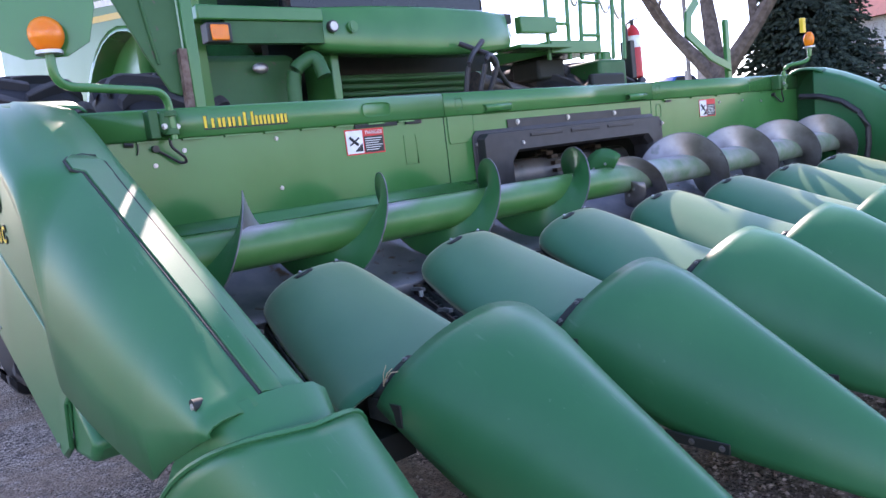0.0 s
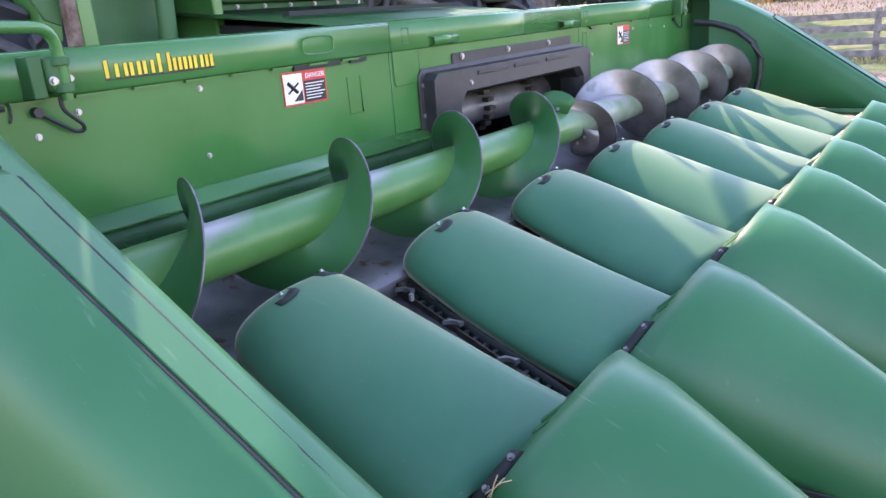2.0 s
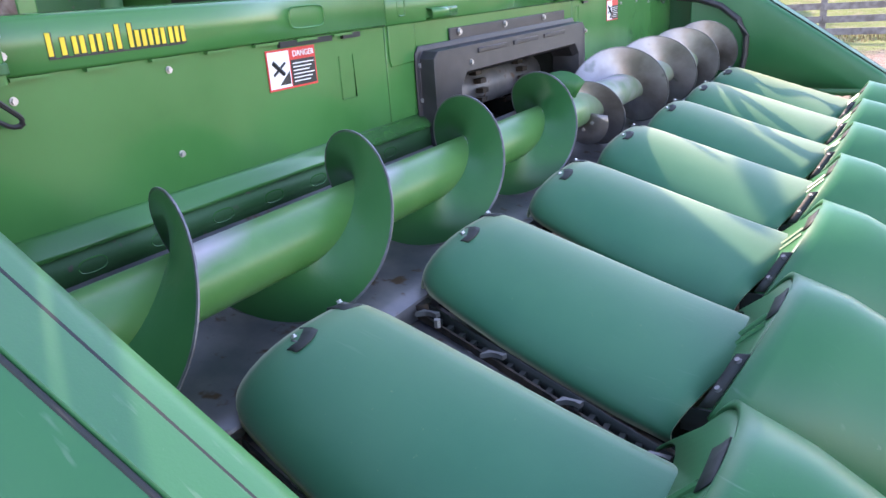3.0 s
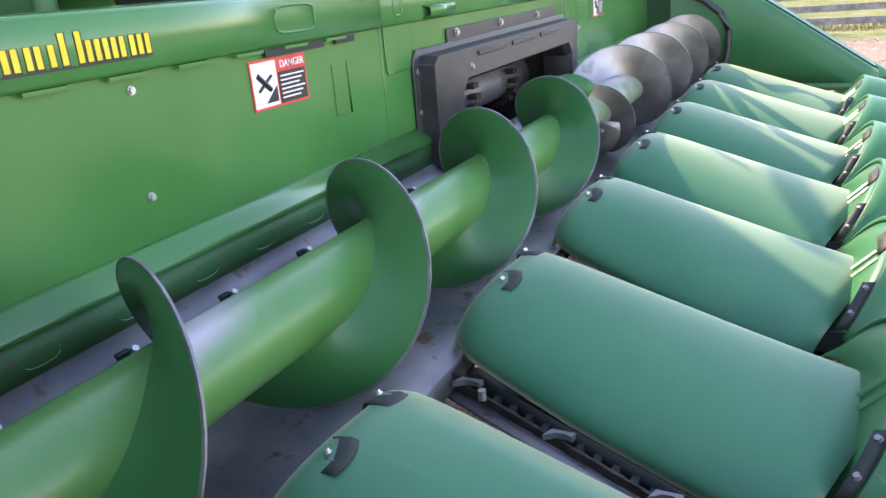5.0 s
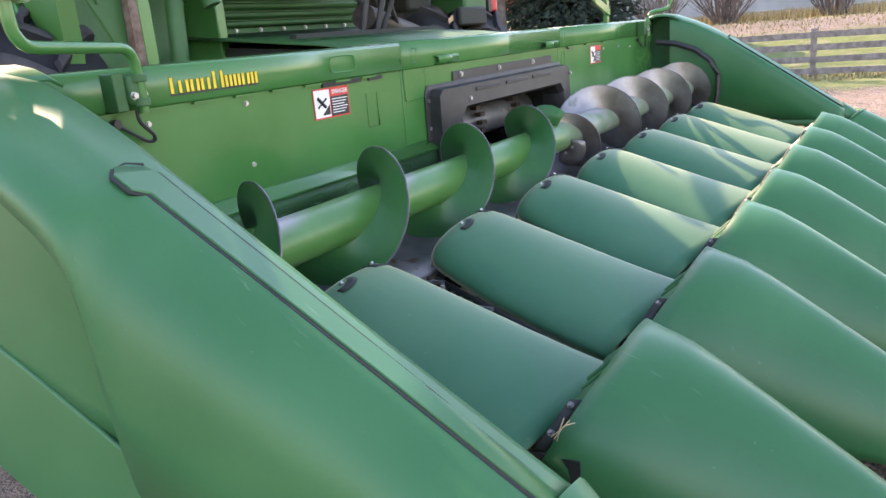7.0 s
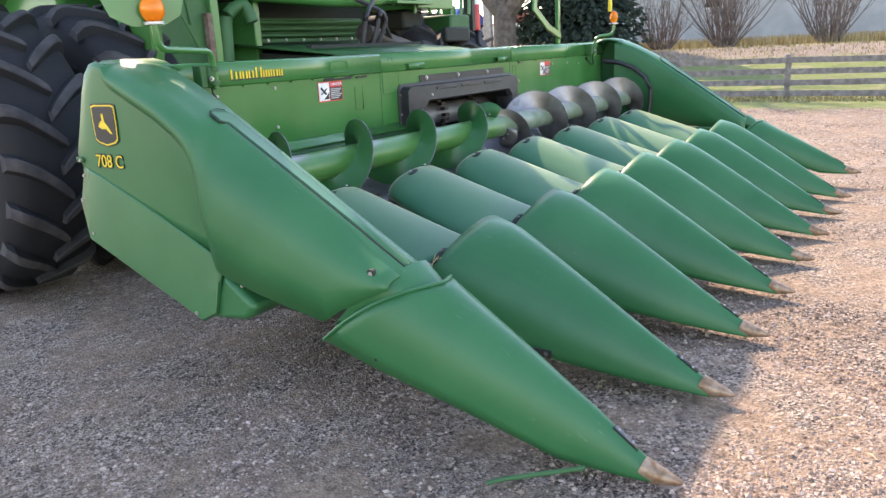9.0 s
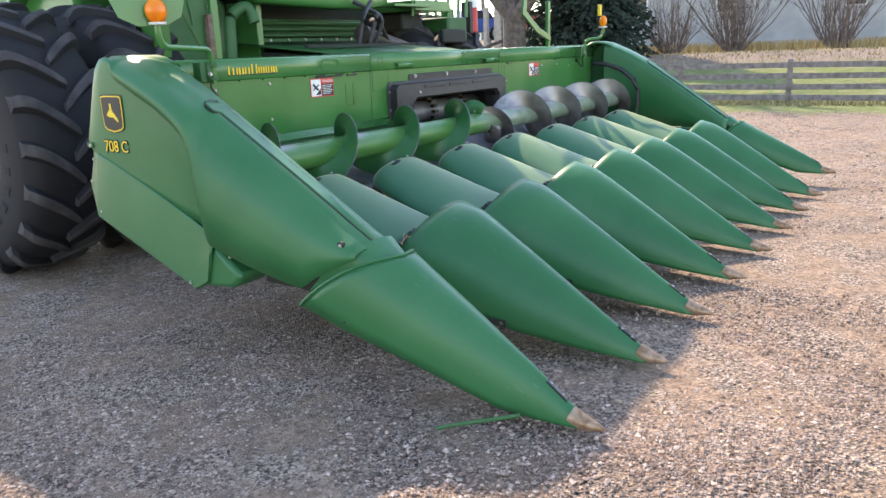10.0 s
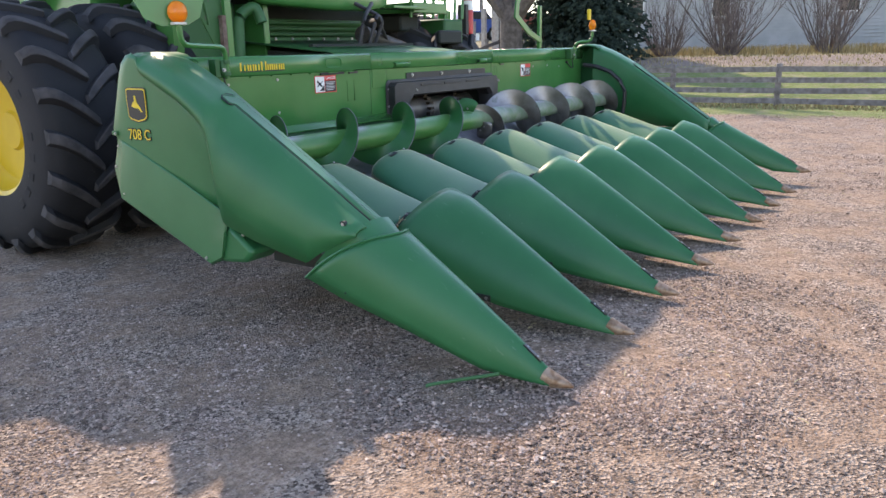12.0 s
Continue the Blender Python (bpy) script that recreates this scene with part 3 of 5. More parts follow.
def row_unit(i):
    """Deck plates and gathering chains in the gap between two hoods."""
    xc = ROW * (i + 0.5)
    def chain_at(s, y):
        x = ROW * (i + 1) - 0.309 - 0.222 * (2.14 - y)
        return (x, 0.622 - 0.255 * (2.14 - y)) if s > 0 else (x - 0.125, 0.602 - 0.255 * (2.14 - y))

    for s in (-1, 1):
        rows = []
        for y in (1.12, 1.5, 1.85, 2.16):
            mid, z = (chain_at(1, y)[0] + chain_at(-1, y)[0]) / 2, chain_at(1, y)[1] - 0.028
            rows.append([(mid + s * 0.014, y, z), (mid + s * 0.17, y, z - 0.006)])
        part("deck_plate", grid(rows), TROUGH, head, solid=0.006)
    for s in (-1, 1):
        bm = bmesh.new()
        n = 24
        for j in range(n):
            y = 1.14 + 1.0 * j / n
            x0, z = chain_at(s, y)
            x1, z1 = chain_at(s, y + 0.044)
            for dx, e in ((-0.020, 0.006 * s), (0.020, -0.006 * s)):
                w = 0.0035 if j % 2 else 0.005
                add_grid(bm, [[(p + dx + u, q, r + v - e) for u, v in ((-w, -0.010), (w, -0.010), (w, 0.012), (-w, 0.012))] for p, q, r in ((x0, y - 0.004, z), (x1, y + 0.044, z1))], close_u=True, cap=True)
            for f in add_box_faces(bm, x0 - 0.017, x0 + 0.017, y + 0.012, y + 0.028, z - 0.008, z + 0.007):
                f.material_index = 1
        chain = part("gathering_chain", bm, [CHAIN, DARK], head, "dark oily roller chain", smooth=False)
        for j in range(4):
            y = 1.30 + 0.235 * j + (0.09 if s > 0 else 0)
            xe, z = chain_at(s, y)
            pts = [(-0.026, -0.006), (0.028, -0.006), (0.040, 0.024), (0.030, 0.018), (0.015, 0.006), (-0.005, 0.005), (-0.022, 0.012)]
            b2 = bmesh.new()
            add_grid(b2, [[(xe - s * (0.012 + v), y + u, z + q) for u, v in pts] for q in (0.012, 0.026)], close_u=True, cap=True)
            part("chain_lug", b2, BOLT_DULL, chain, "worn steel lug")
        ys = (1.14, 1.5, 1.85, 2.13)
        part("chain_guide", grid([[(chain_at(s, y)[0] + s * 0.018, y, chain_at(s, y)[1] - 0.035), (chain_at(s, y)[0] + s * 0.018, y, chain_at(s, y)[1] + 0.022)] for y in ys]), DARK, head, solid=0.004)
    xe, z = chain_at(1, 2.15)
    part("sprocket", tube([(xe + 0.012, 2.155, z - 0.02), (xe + 0.012, 2.155, z + 0.02)], 0.034, 10), CHAIN, head)
    part("deck_bolt", tube([(xe - 0.05, 2.06, z - 0.02), (xe - 0.05, 2.06, z + 0.004)], 0.010, 6), BOLT, head)


for i in range(8):
    row_unit(i)

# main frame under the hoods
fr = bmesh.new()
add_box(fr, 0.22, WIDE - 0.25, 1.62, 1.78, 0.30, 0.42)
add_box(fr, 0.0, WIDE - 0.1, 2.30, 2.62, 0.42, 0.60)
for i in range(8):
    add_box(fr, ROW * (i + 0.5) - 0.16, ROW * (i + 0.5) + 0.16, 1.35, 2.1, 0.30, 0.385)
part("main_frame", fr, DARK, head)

# trough under the auger, ledge and back sheet
rows = []
for y, z in ((2.150, 0.60), (2.155, 0.650), (2.20, 0.664), (2.30, 0.672), (2.40, 0.690), (2.50, 0.730), (2.57, 0.788), (2.625, 0.848), (2.664, 0.900)):
    rows.append([(x, y, z) for x in (0.06, 1.5, 3.0, 4.5, 6.04)])
part("trough", grid(rows), TROUGH, head, "grey worn sheet trough", solid=0.006)
for xa, xb in ((0.06, 2.17), (3.85, 6.04)):
    # darker paint puts the shade on this wall into its colour
    part("kick_sheet", grid([[(x, 2.659, 0.886) for x in (xa, xb)], [(x, 2.664, 0.982) for x in (xa, xb)]]), PAINT_DULL_SHADED, head, solid=0.005)
for xa, xb in ((0.06, 2.17), (3.85, 6.04)):
    part("ledge", grid([[(x, y, z) for x in (xa, xb)] for y, z in ((2.700, 1.026), (2.694, 1.018), (2.656, 0.984), (2.655, 0.974))]), PAINT, head, solid=0.005)
for x in [0.35 + 0.215 * j for j in range(8)] + [4.0 + 0.215 * j for j in range(9)]:
    pts = [(x + 0.040 * math.copysign(abs(math.cos(a)) ** 0.6, math.cos(a)), 0.018 * math.sin(a)) for a in [2 * math.pi * j / 16 for j in range(16)]]
    part("embossing", tube([(p, 2.658 + 0.05 * q, 0.930 + q) for p, q in pts + pts[:2]], 0.0028, 5), PAINT, head)
for x in [0.42 + 0.30 * j for j in range(6)]:
    bm = bmesh.new()
    add_box(bm, x - 0.030, x + 0.006, 2.622, 2.642, 0.850, 0.870)
    clamp = part("clamp", bm, DARK, head, bevel=0.004)
    bolt_head(clamp, (x + 0.012, 2.626, 0.856), (0, -0.6, 0.8), 0.008, 0.012)


def sheet(x0, x1, z0, z1, y=SHEET_Y, name="back_sheet"):
    bm = bmesh.new()
    add_box(bm, x0, x1, y, y + 0.006, z0, z1)
    return part(name, bm, PAINT, head, bevel=0.002)


sheet(0.06, 1.942, 1.00, 1.40)
sheet(1.948, 2.16, 0.90, 1.40)
sheet(2.16, 3.852, 1.27, 1.40)
sheet(3.858, 6.04, 1.00, 1.40)
for xa, xb in ((0.06, 1.942), (1.948, 3.862), (3.868, 6.04)):
    bm = grid([[(x, y, z) for x in (xa, xb)] for y, z in ((2.706, 1.385), (2.690, 1.387), (2.684, 1.395), (2.684, 1.502), (2.692, 1.514), (2.80, 1.520))])
    part("top_rail", bm, PAINT, head, solid=0.006, angle=60)
for x in [0.30 + 0.19 * j for j in range(8)] + [4.0 + 0.35 * j for j in range(5)]:
    part("rail_tab", box(x, x + 0.10, 2.683, 2.70, 1.378, 1.386), PAINT, head)

# pressed shapes and brackets on the sheets
for xc, zc, w, h in ((1.50, 1.452, 0.085, 0.034), (2.05, 1.452, 0.025, 0.034), (2.05, 1.30, 0.028, 0.045), (3.93, 1.452, 0.025, 0.034), (3.94, 1.31, 0.028, 0.045)):
    pts = [(xc + w * math.copysign(abs(math.cos(a)) ** 0.45, math.cos(a)), zc + h * math.copysign(abs(math.sin(a)) ** 0.45, math.sin(a))) for a in [2 * math.pi * j / 28 for j in range(28)]]
    part("embossing", tube([(p[0], 2.6835 if zc > 1.4 else 2.6995, p[1]) for p in pts + pts[:2]], 0.0035, 6), PAINT, head)
bm = extrude_outline([(1.965, 1.255), (1.975, 1.235), (2.13, 1.24), (2.14, 1.26), (2.14, 1.39), (1.965, 1.39)], "y", 2.694, 2.70)
part("cover_plate", bm, PAINT, head, bevel=0.002)
for xc in (2.33, 3.66):
    bm = grid([[(x, y, z) for x in (xc - 0.10, xc + 0.10)] for y, z in ((2.684, 1.438), (2.655, 1.436), (2.650, 1.428), (2.650, 1.40), (2.684, 1.392))])
    part("hand_hold", bm, PAINT, head, solid=0.006)
for xa, xb in ((1.36, 1.62), (1.68, 1.78), (4.02, 4.09)):
    part("sheet_opening", box(xa, xb, 2.686, 2.6985, 1.366, 1.384), DARK, head)
bm = tube([(1.66, 2.699, 1.31), (1.66, 2.699, 1.16), (1.74, 2.699, 1.16), (1.74, 2.699, 1.31)], 0.003, 6)
part("embossing", bm, PAINT, head)

for x, z in ((0.93, 1.352), (0.924, 1.125), (0.495, 1.336), (0.365, 1.284), (4.75, 1.33), (5.1, 1.33), (5.4, 1.31)):
    bolt_head(head, (x, 2.699, z), (0, -1, 0), 0.0075, 0.006)


def danger_label(x, z, w, h):
    lab = part("warning_label", box(x, x + w, 2.6965, 2.699, z - h, z), DECAL_R, head, "red, white and black danger label")
    part("pictogram_field", box(x + 0.02 * w, x + 0.44 * w, 2.695, 2.6965, z - 0.95 * h, z - 0.05 * h), DECAL_W, lab)
    part("text_field", box(x + 0.47 * w, x + 0.97 * w, 2.695, 2.6965, z - 0.95 * h, z - 0.30 * h), DECAL_K, lab)
    tri = extrude_outline([(x + 0.20 * w, z - 0.88 * h), (x + 0.42 * w, z - 0.88 * h), (x + 0.42 * w, z - 0.55 * h)], "y", 2.694, 2.695)
    part("pictogram_shape", tri, DECAL_K, lab)
    bm = bmesh.new()
    add_tube(bm, [(x + 0.10 * w, 2.6945, z - 0.30 * h), (x + 0.30 * w, 2.6945, z - 0.62 * h)], 0.06 * h, 6)
    add_tube(bm, [(x + 0.10 * w, 2.6945, z - 0.62 * h), (x + 0.34 * w, 2.6945, z - 0.34 * h)], 0.035 * h, 6)
    part("pictogram_shape", bm, DECAL_K, lab)
    bars = bmesh.new()
    for j in range(6):
        zz = z - (0.38 + 0.09 * j) * h
        add_box(bars, x + 0.50 * w, x + (0.94 - 0.05 * (j % 3)) * w, 2.694, 2.695, zz - 0.028 * h, zz)
    part("text_bar", bars, DECAL_W, lab, smooth=False)
    return lab


def lettering(text, size, m, material, parent, name="lettering", depth=0.0008, grow=0.0):
    cu = bpy.data.curves.new(name, "FONT")
    cu.body, cu.size, cu.align_x, cu.align_y, cu.extrude, cu.offset = text, size, "CENTER", "CENTER", depth, grow
    tmp = bpy.data.objects.new(name, cu)
    scene.collection.objects.link(tmp)
    bpy.context.view_layer.update()
    me = bpy.data.meshes.new_from_object(tmp.evaluated_get(bpy.context.evaluated_depsgraph_get()))
    bpy.data.objects.remove(tmp)
    me.transform(m)
    me.materials.clear()
    me.materials.append(material)
    ob = new(name, me)
    ob.parent = parent
    return ob


lab = danger_label(1.30, 1.362, 0.232, 0.125)
lettering("DANGER", 0.026, pose(1.30 + 0.232 * 0.74, 2.6945, 1.362 - 0.020, 90, 0, 0), DECAL_W, lab)
lab = danger_label(4.465, 1.362, 0.222, 0.13)

# maker's name as plain yellow shapes on dark backing
name_plate = part("maker_mark", box(0.592, 0.984, 2.6815, 2.6835, 1.414, 1.418), DECAL_K, head, "row of plain yellow shapes edged in black")


def mark(x0, w, h, posts):
    """Plain upright yellow bars with a dark edge."""
    for j in range(posts):
        xa = x0 + j * (w - 0.012) / max(1, posts - 1)
        part("mark_backing", box(xa - 0.001, xa + 0.016, 2.6822, 2.6836, 1.4165, 1.4225 + h), DECAL_K, name_plate)
        part("mark_shape", box(xa, xa + 0.012, 2.6808, 2.6822, 1.4215, 1.4215 + h), DECAL_Y, name_plate)


xx = 0.592
for w, h, posts in ((0.026, 0.052, 1), (0.042, 0.040, 2), (0.038, 0.040, 2), (0.040, 0.040, 2), (0, 0, 0), (0.048, 0.058, 2),
                    (0.032, 0.040, 2), (0.032, 0.040, 2), (0.038, 0.040, 2), (0.032, 0.040, 2)):
    if w:
        mark(xx, w, h, posts)
    xx += w + 0.008 if w else 0.006

# black guard round the feeder opening
GX0, GX1, GZ0, GZ1 = 2.13, 3.87, 0.93, 1.295
bm = bmesh.new()
out = [(GX0, GZ0 - 0.05), (GX0, GZ1 - 0.03), (GX0 + 0.03, GZ1), (GX1 - 0.03, GZ1), (GX1, GZ1 - 0.03), (GX1, GZ0 - 0.05)]
mid = [(GX0 + 0.03, GZ0 - 0.05), (GX0 + 0.03, GZ1 - 0.05), (GX0 + 0.06, GZ1 - 0.025), (GX1 - 0.06, GZ1 - 0.025), (GX1 - 0.03, GZ1 - 0.05), (GX1 - 0.03, GZ0 - 0.05)]
inn = [(GX0 + 0.24, GZ0 - 0.05), (GX0 + 0.24, GZ1 - 0.20), (GX0 + 0.30, GZ1 - 0.14), (GX1 - 0.22, GZ1 - 0.14), (GX1 - 0.16, GZ1 - 0.20), (GX1 - 0.16, GZ0 - 0.05)]
add_grid(bm, [[(x, 2.694, z) for x, z in out], [(x, 2.690, z) for x, z in mid], [(x, 2.620, z - 0.004) for x, z in mid],
              [(x, 2.612, z) for x, z in [(a + (c - a) * 0.9, b + (d - b) * 0.9) for (a, b), (c, d) in zip(mid, inn)]], [(x, 2.640, z) for x, z in inn], [(x, 2.76, z) for x, z in inn]])
guard = part("feeder_guard", bm, BLACK, head, "black moulded plastic guard", solid=0.006, bevel=0.004, angle=35)
for j in range(3):
    part("rib", box(2.52 + 0.36 * j, 2.80 + 0.36 * j, 2.606, 2.614, 1.232, 1.252), BLACK, guard, bevel=0.003)
part("guard_flange", box(2.42, 3.72, 2.690, 2.6985, 1.29, 1.345), BLACK, guard, bevel=0.004)
for x in (2.50, 2.95, 3.42):
    bolt_head(guard, (x, 2.689, 1.325), (0, -1, 0), 0.012, 0.008)
for x, z in ((2.155, 1.22), (2.155, 1.08), (3.84, 1.22), (2.45, 1.20)):
    bolt_head(guard, (x, 2.612 if x > 2.2 else 2.690, z), (0, -1, 0), 0.010, 0.008)

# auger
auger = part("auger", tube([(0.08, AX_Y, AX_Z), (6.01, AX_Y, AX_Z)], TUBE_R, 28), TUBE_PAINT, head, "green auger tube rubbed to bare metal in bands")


def flighting(x0, x1, hand, phase, lead=8, tail=8):
    bm = bmesh.new()
    n = int(abs(x1 - x0) / PITCH * 40)
    rows = []
    for i in range(n + 1):
        x = x0 + (x1 - x0) * i / n
        a = phase + hand * 2 * math.pi * (x - x0) / PITCH
        fade = min(1, i / lead + 0.25, (n - i) / tail + 0.25)
        r = TUBE_R - 0.004 + (AUG_R - TUBE_R) * fade
        c, s = math.cos(a), math.sin(a)
        rows.append([(x + dx, AX_Y + c * rr, AX_Z + s * rr) for dx, rr in
                     ((-0.012, TUBE_R - 0.004), (-0.003, TUBE_R + 0.012), (-0.003, (TUBE_R + r) / 2), (-0.003, r - 0.006), (-0.0025, r), (0.0025, r), (0.003, r - 0.006), (0.003, (TUBE_R + r) / 2), (0.003, TUBE_R + 0.012), (0.012, TUBE_R - 0.004))])
    far = hand > 0

    def which(i, j):
        if j in (3, 4, 5):
            return 1
        return 2 if (far and j < 4) or (not far and j > 4) else 0
    add_grid(bm, rows, mat_of=which)
    part("flighting", bm, [FLIGHT_PAINT, WORN_EDGE, FLIGHT_STEEL], auger, "green spiral flight with a bare worn edge" if not far else "spiral flight worn to dark bare steel")


flighting(0.12, 2.82, -1, radians(90 + 360 * (0.56 - 0.12) / PITCH), tail=14)
flighting(2.93, 5.97, 1, radians(200 - 360 * 0.23 / PITCH), lead=26)


def paddle(xa, xb, start, sweep, reach, material, label):
    """A short bolted blade between the two flights."""
    rows = []
    for i in range(9):
        u = i / 8
        a = start + sweep * u
        c, d = math.cos(a), math.sin(a)
        top = TUBE_R + (reach - TUBE_R) * (0.55 + 0.45 * math.sin(math.pi * (0.12 + 0.76 * u)))
        rows.append([(xa + (xb - xa) * u + dx, AX_Y + c * q, AX_Z + d * q) for q, dx in ((TUBE_R - 0.006, 0.0), ((TUBE_R + top) / 2, 0.008), (top, 0.020))])
    blade = part("paddle", grid(rows), material, auger, label, solid=0.006)
    for u in (0.3, 0.7):
        a = start + sweep * u
        x = xa + (xb - xa) * u - 0.006
        bolt_head(blade, (x, AX_Y + math.cos(a) * (TUBE_R + 0.02), AX_Z + math.sin(a) * (TUBE_R + 0.02)), (-1, 0, 0), 0.007, 0.006)


paddle(2.80, 2.86, radians(20), radians(100), 0.20, FLIGHT_PAINT, "green feed paddle")
paddle(2.96, 3.02, radians(190), radians(90), 0.19, FLIGHT_STEEL, "dark steel feed paddle")

# dry stalk wisps caught on the head and lying about
rng = random.Random(21)
bits = bmesh.new()
for _ in range(140):
    x, y, a, l = rng.uniform(0.2, 7.5), rng.uniform(-1.8, 1.1), rng.uniform(0, 3.1), rng.uniform(0.015, 0.06)
    d = Vector((math.cos(a), math.sin(a), 0)) * l
    p = Vector((x, y, 0.012))
    add_tube(bits, [p, p + d * 0.5 + Vector((0, 0, 0.006)), p + d], 0.0022, 4)
tagged(part("corn_litter", bits, STRAW), "pale dry corn litter lying on the gravel", "litter", kind="stuff")
wisp = bmesh.new()
for j in range(3):
    add_tube(wisp, [(0.405 + 0.006 * j, 1.275 + 0.01 * j, 0.565), (0.400 + 0.01 * j, 1.262 - 0.004 * j, 0.605), (0.408 + 0.014 * j, 1.255 - 0.008 * j, 0.630 - 0.012 * j)], 0.0014, 4)
part("straw_wisp", wisp, STRAW, head, "dry straw wisp caught in the hinge")

# ---------------------------------------------------------------- end panels of the head
SHELL = [  # y, top, foot of the outer side
    (1.08, 0.690, 0.655), (1.14, 0.730, 0.630), (1.20, 0.770, 0.600), (1.30, 0.838, 0.550), (1.365, 0.881, 0.505), (1.385, 0.895, 0.495), (1.55, 1.005, 0.538), (1.70, 1.105, 0.578), (1.90, 1.235, 0.645),
    (1.923, 1.250, 0.664), (1.945, 1.265, 0.76), (1.962, 1.276, 0.88), (1.972, 1.282, 1.00), (1.985, 1.290, 1.10), (2.015, 1.310, 1.17), (2.08, 1.350, 1.225),
    (2.19, 1.411, 1.295), (2.31, 1.470, 1.352), (2.42, 1.514, 1.405), (2.46, 1.527, 1.424), (2.495, 1.536, 1.450), (2.515, 1.542, 1.500)]


MIRROR = 6.00                    # the far end mirrors the near one about half of this


def end_panel(far=False):
    def mx(p):
        return (MIRROR - p[0], p[1], p[2]) if far else p

    root = part("end_panel", grid([[mx((0.09, y, z)) for y in (1.15, 1.5, 2.0, 2.4, 2.72)] for z in (0.55, 0.60)]), PAINT_DULL_SHADED, head, solid=0.004)
    # outer shell: sloping flank, ridge, upright inner wall
    ys = [1.08, 1.14, 1.20, 1.30, 1.365, 1.385, 1.45, 1.55, 1.70, 1.80, 1.90, 1.923, 1.945, 1.962, 1.972, 1.985, 2.0, 2.015, 2.045, 2.08, 2.13, 2.19, 2.25, 2.31, 2.37, 2.42, 2.46, 2.48, 2.495, 2.505, 2.515]
    rows = []
    for y in ys:
        zt, zf = lerp_table(SHELL, y)
        xo = lerp_table([(1.0, -0.165), (1.30, -0.205), (1.6, -0.249), (2.0, -0.284), (2.72, -0.288)], y)[0]
        xi = lerp_table([(1.0, 0.095), (1.12, 0.085), (1.6, 0.043), (2.05, 0.018), (2.4, 0.024), (2.72, 0.06)], y)[0]
        xl = lerp_table([(1.0, -0.06), (1.5, -0.085), (2.0, -0.125), (2.5, -0.15), (2.72, -0.16)], y)[0]
        drop = zt - zf
        flank = [(0.0, 1.0), (0.0, 0.66), (0.012, 0.42), (0.035, 0.24), (0.075, 0.11)]
        row = [(xo + u * min(1, (xl - xo) / 0.12), zt - max(0.035 * 0, v) * min(drop, 0.60) if v < 1 else zf) for u, v in flank]
        row += [(xl - 0.022, zt - 0.014), (xl, zt), (xl * 0.6 + xi * 0.4, zt - 0.006), (xi - 0.03, zt - 0.018), (xi - 0.008, zt - 0.028), (xi, zt - 0.046), (xi + 0.008, zt - 0.10), (xi + 0.01, min(zt - 0.2, 1.0)), (xi + 0.01, min(zt - 0.25, 0.60))]
        rows.append([mx((x, y, z)) for x, z in row])
    part("shell", grid(rows), POLY, root, "smooth moulded green cover", solid=0.008, angle=50)
    # dark joint where the shell laps over the quarter panel
    lap = [(y, f) for y, t, f in SHELL if 1.92 < y < 2.51]
    part("joint", tube([mx((-0.258, y + 0.008, z - 0.004)) for y, z in lap], 0.0090, 6), DARK, root)
    # rear quarter panel: a flat upper field and, below a crease, a field that leans out
    edge = [(2.47, 1.500), (2.40, 1.455), (2.29, 1.395), (2.17, 1.33), (2.05, 1.255), (1.985, 1.19), (1.955, 1.10), (1.94, 0.98), (1.935, 0.88), (1.915, 0.76), (1.905, 0.690)]
    rim = [(2.635, 1.552), (2.70, 1.538), (2.755, 1.49), (2.795, 1.41), (2.838, 1.30), (2.878, 1.20), (2.908, 1.124), (2.906, 1.105), (2.896, 1.085), (2.888, 1.072), (2.880, 1.065)]
    rows = []
    for (a, b), (c, d) in zip(edge, rim):
        row = []
        for u in (0, 0.04, 0.08, 0.13, 0.18, 0.24, 0.32, 0.45, 0.6, 0.72, 0.82, 0.90, 0.955, 0.985, 1.0):
            y, z = a + (c - a) * u, b + (d - b) * u
            turn = max(0, (u - 0.82) / 0.18)
            row.append(mx((-0.246 + 0.022 * turn ** 3 + 0.034 * max(0, 1 - u / 0.26) ** 2, y, z)))
        rows.append(row)
    part("quarter_panel", grid(rows), POLY, root, "green moulded rear quarter panel", solid=0.012, angle=35)
    crease = [(1.905, 0.688), (1.95, 0.706), (2.10, 0.772), (2.30, 0.858), (2.50, 0.938), (2.70, 1.018), (2.80, 1.048), (2.880, 1.064)]
    hem = [(1.926, 0.60), (1.962, 0.452), (2.062, 0.398), (2.21, 0.460), (2.40, 0.532), (2.62, 0.617), (2.83, 0.700), (2.905, 0.872)]
    rows = []
    for u in (0, 0.03, 0.2, 0.45, 0.7, 0.9, 0.96, 1.0):
        rows.append([mx((-0.249 - 0.034 * min(1, u * 1.02) + (0.012 if u == 1.0 else 0) + (0.03 if j == 7 else 0), a + (c - a) * u, b + (d - b) * u)) for j, ((a, b), (c, d)) in enumerate(zip(crease, hem))])
    part("lower_field", grid(rows), POLY, root, solid=0.012, angle=25)
    # rounded top and rear return
    rows = []
    for y, z in ((2.44, 1.512), (2.50, 1.538), (2.58, 1.552), (2.64, 1.553), (2.70, 1.538), (2.755, 1.488), (2.795, 1.408), (2.838, 1.298), (2.878, 1.198), (2.908, 1.122)):
        rows.append([mx((x, y - e, z - e)) for x, e in ((-0.225, 0.028), (-0.212, 0.010), (-0.19, 0.001), (-0.10, -0.002), (0.04, 0.0), (0.06, 0.02))])
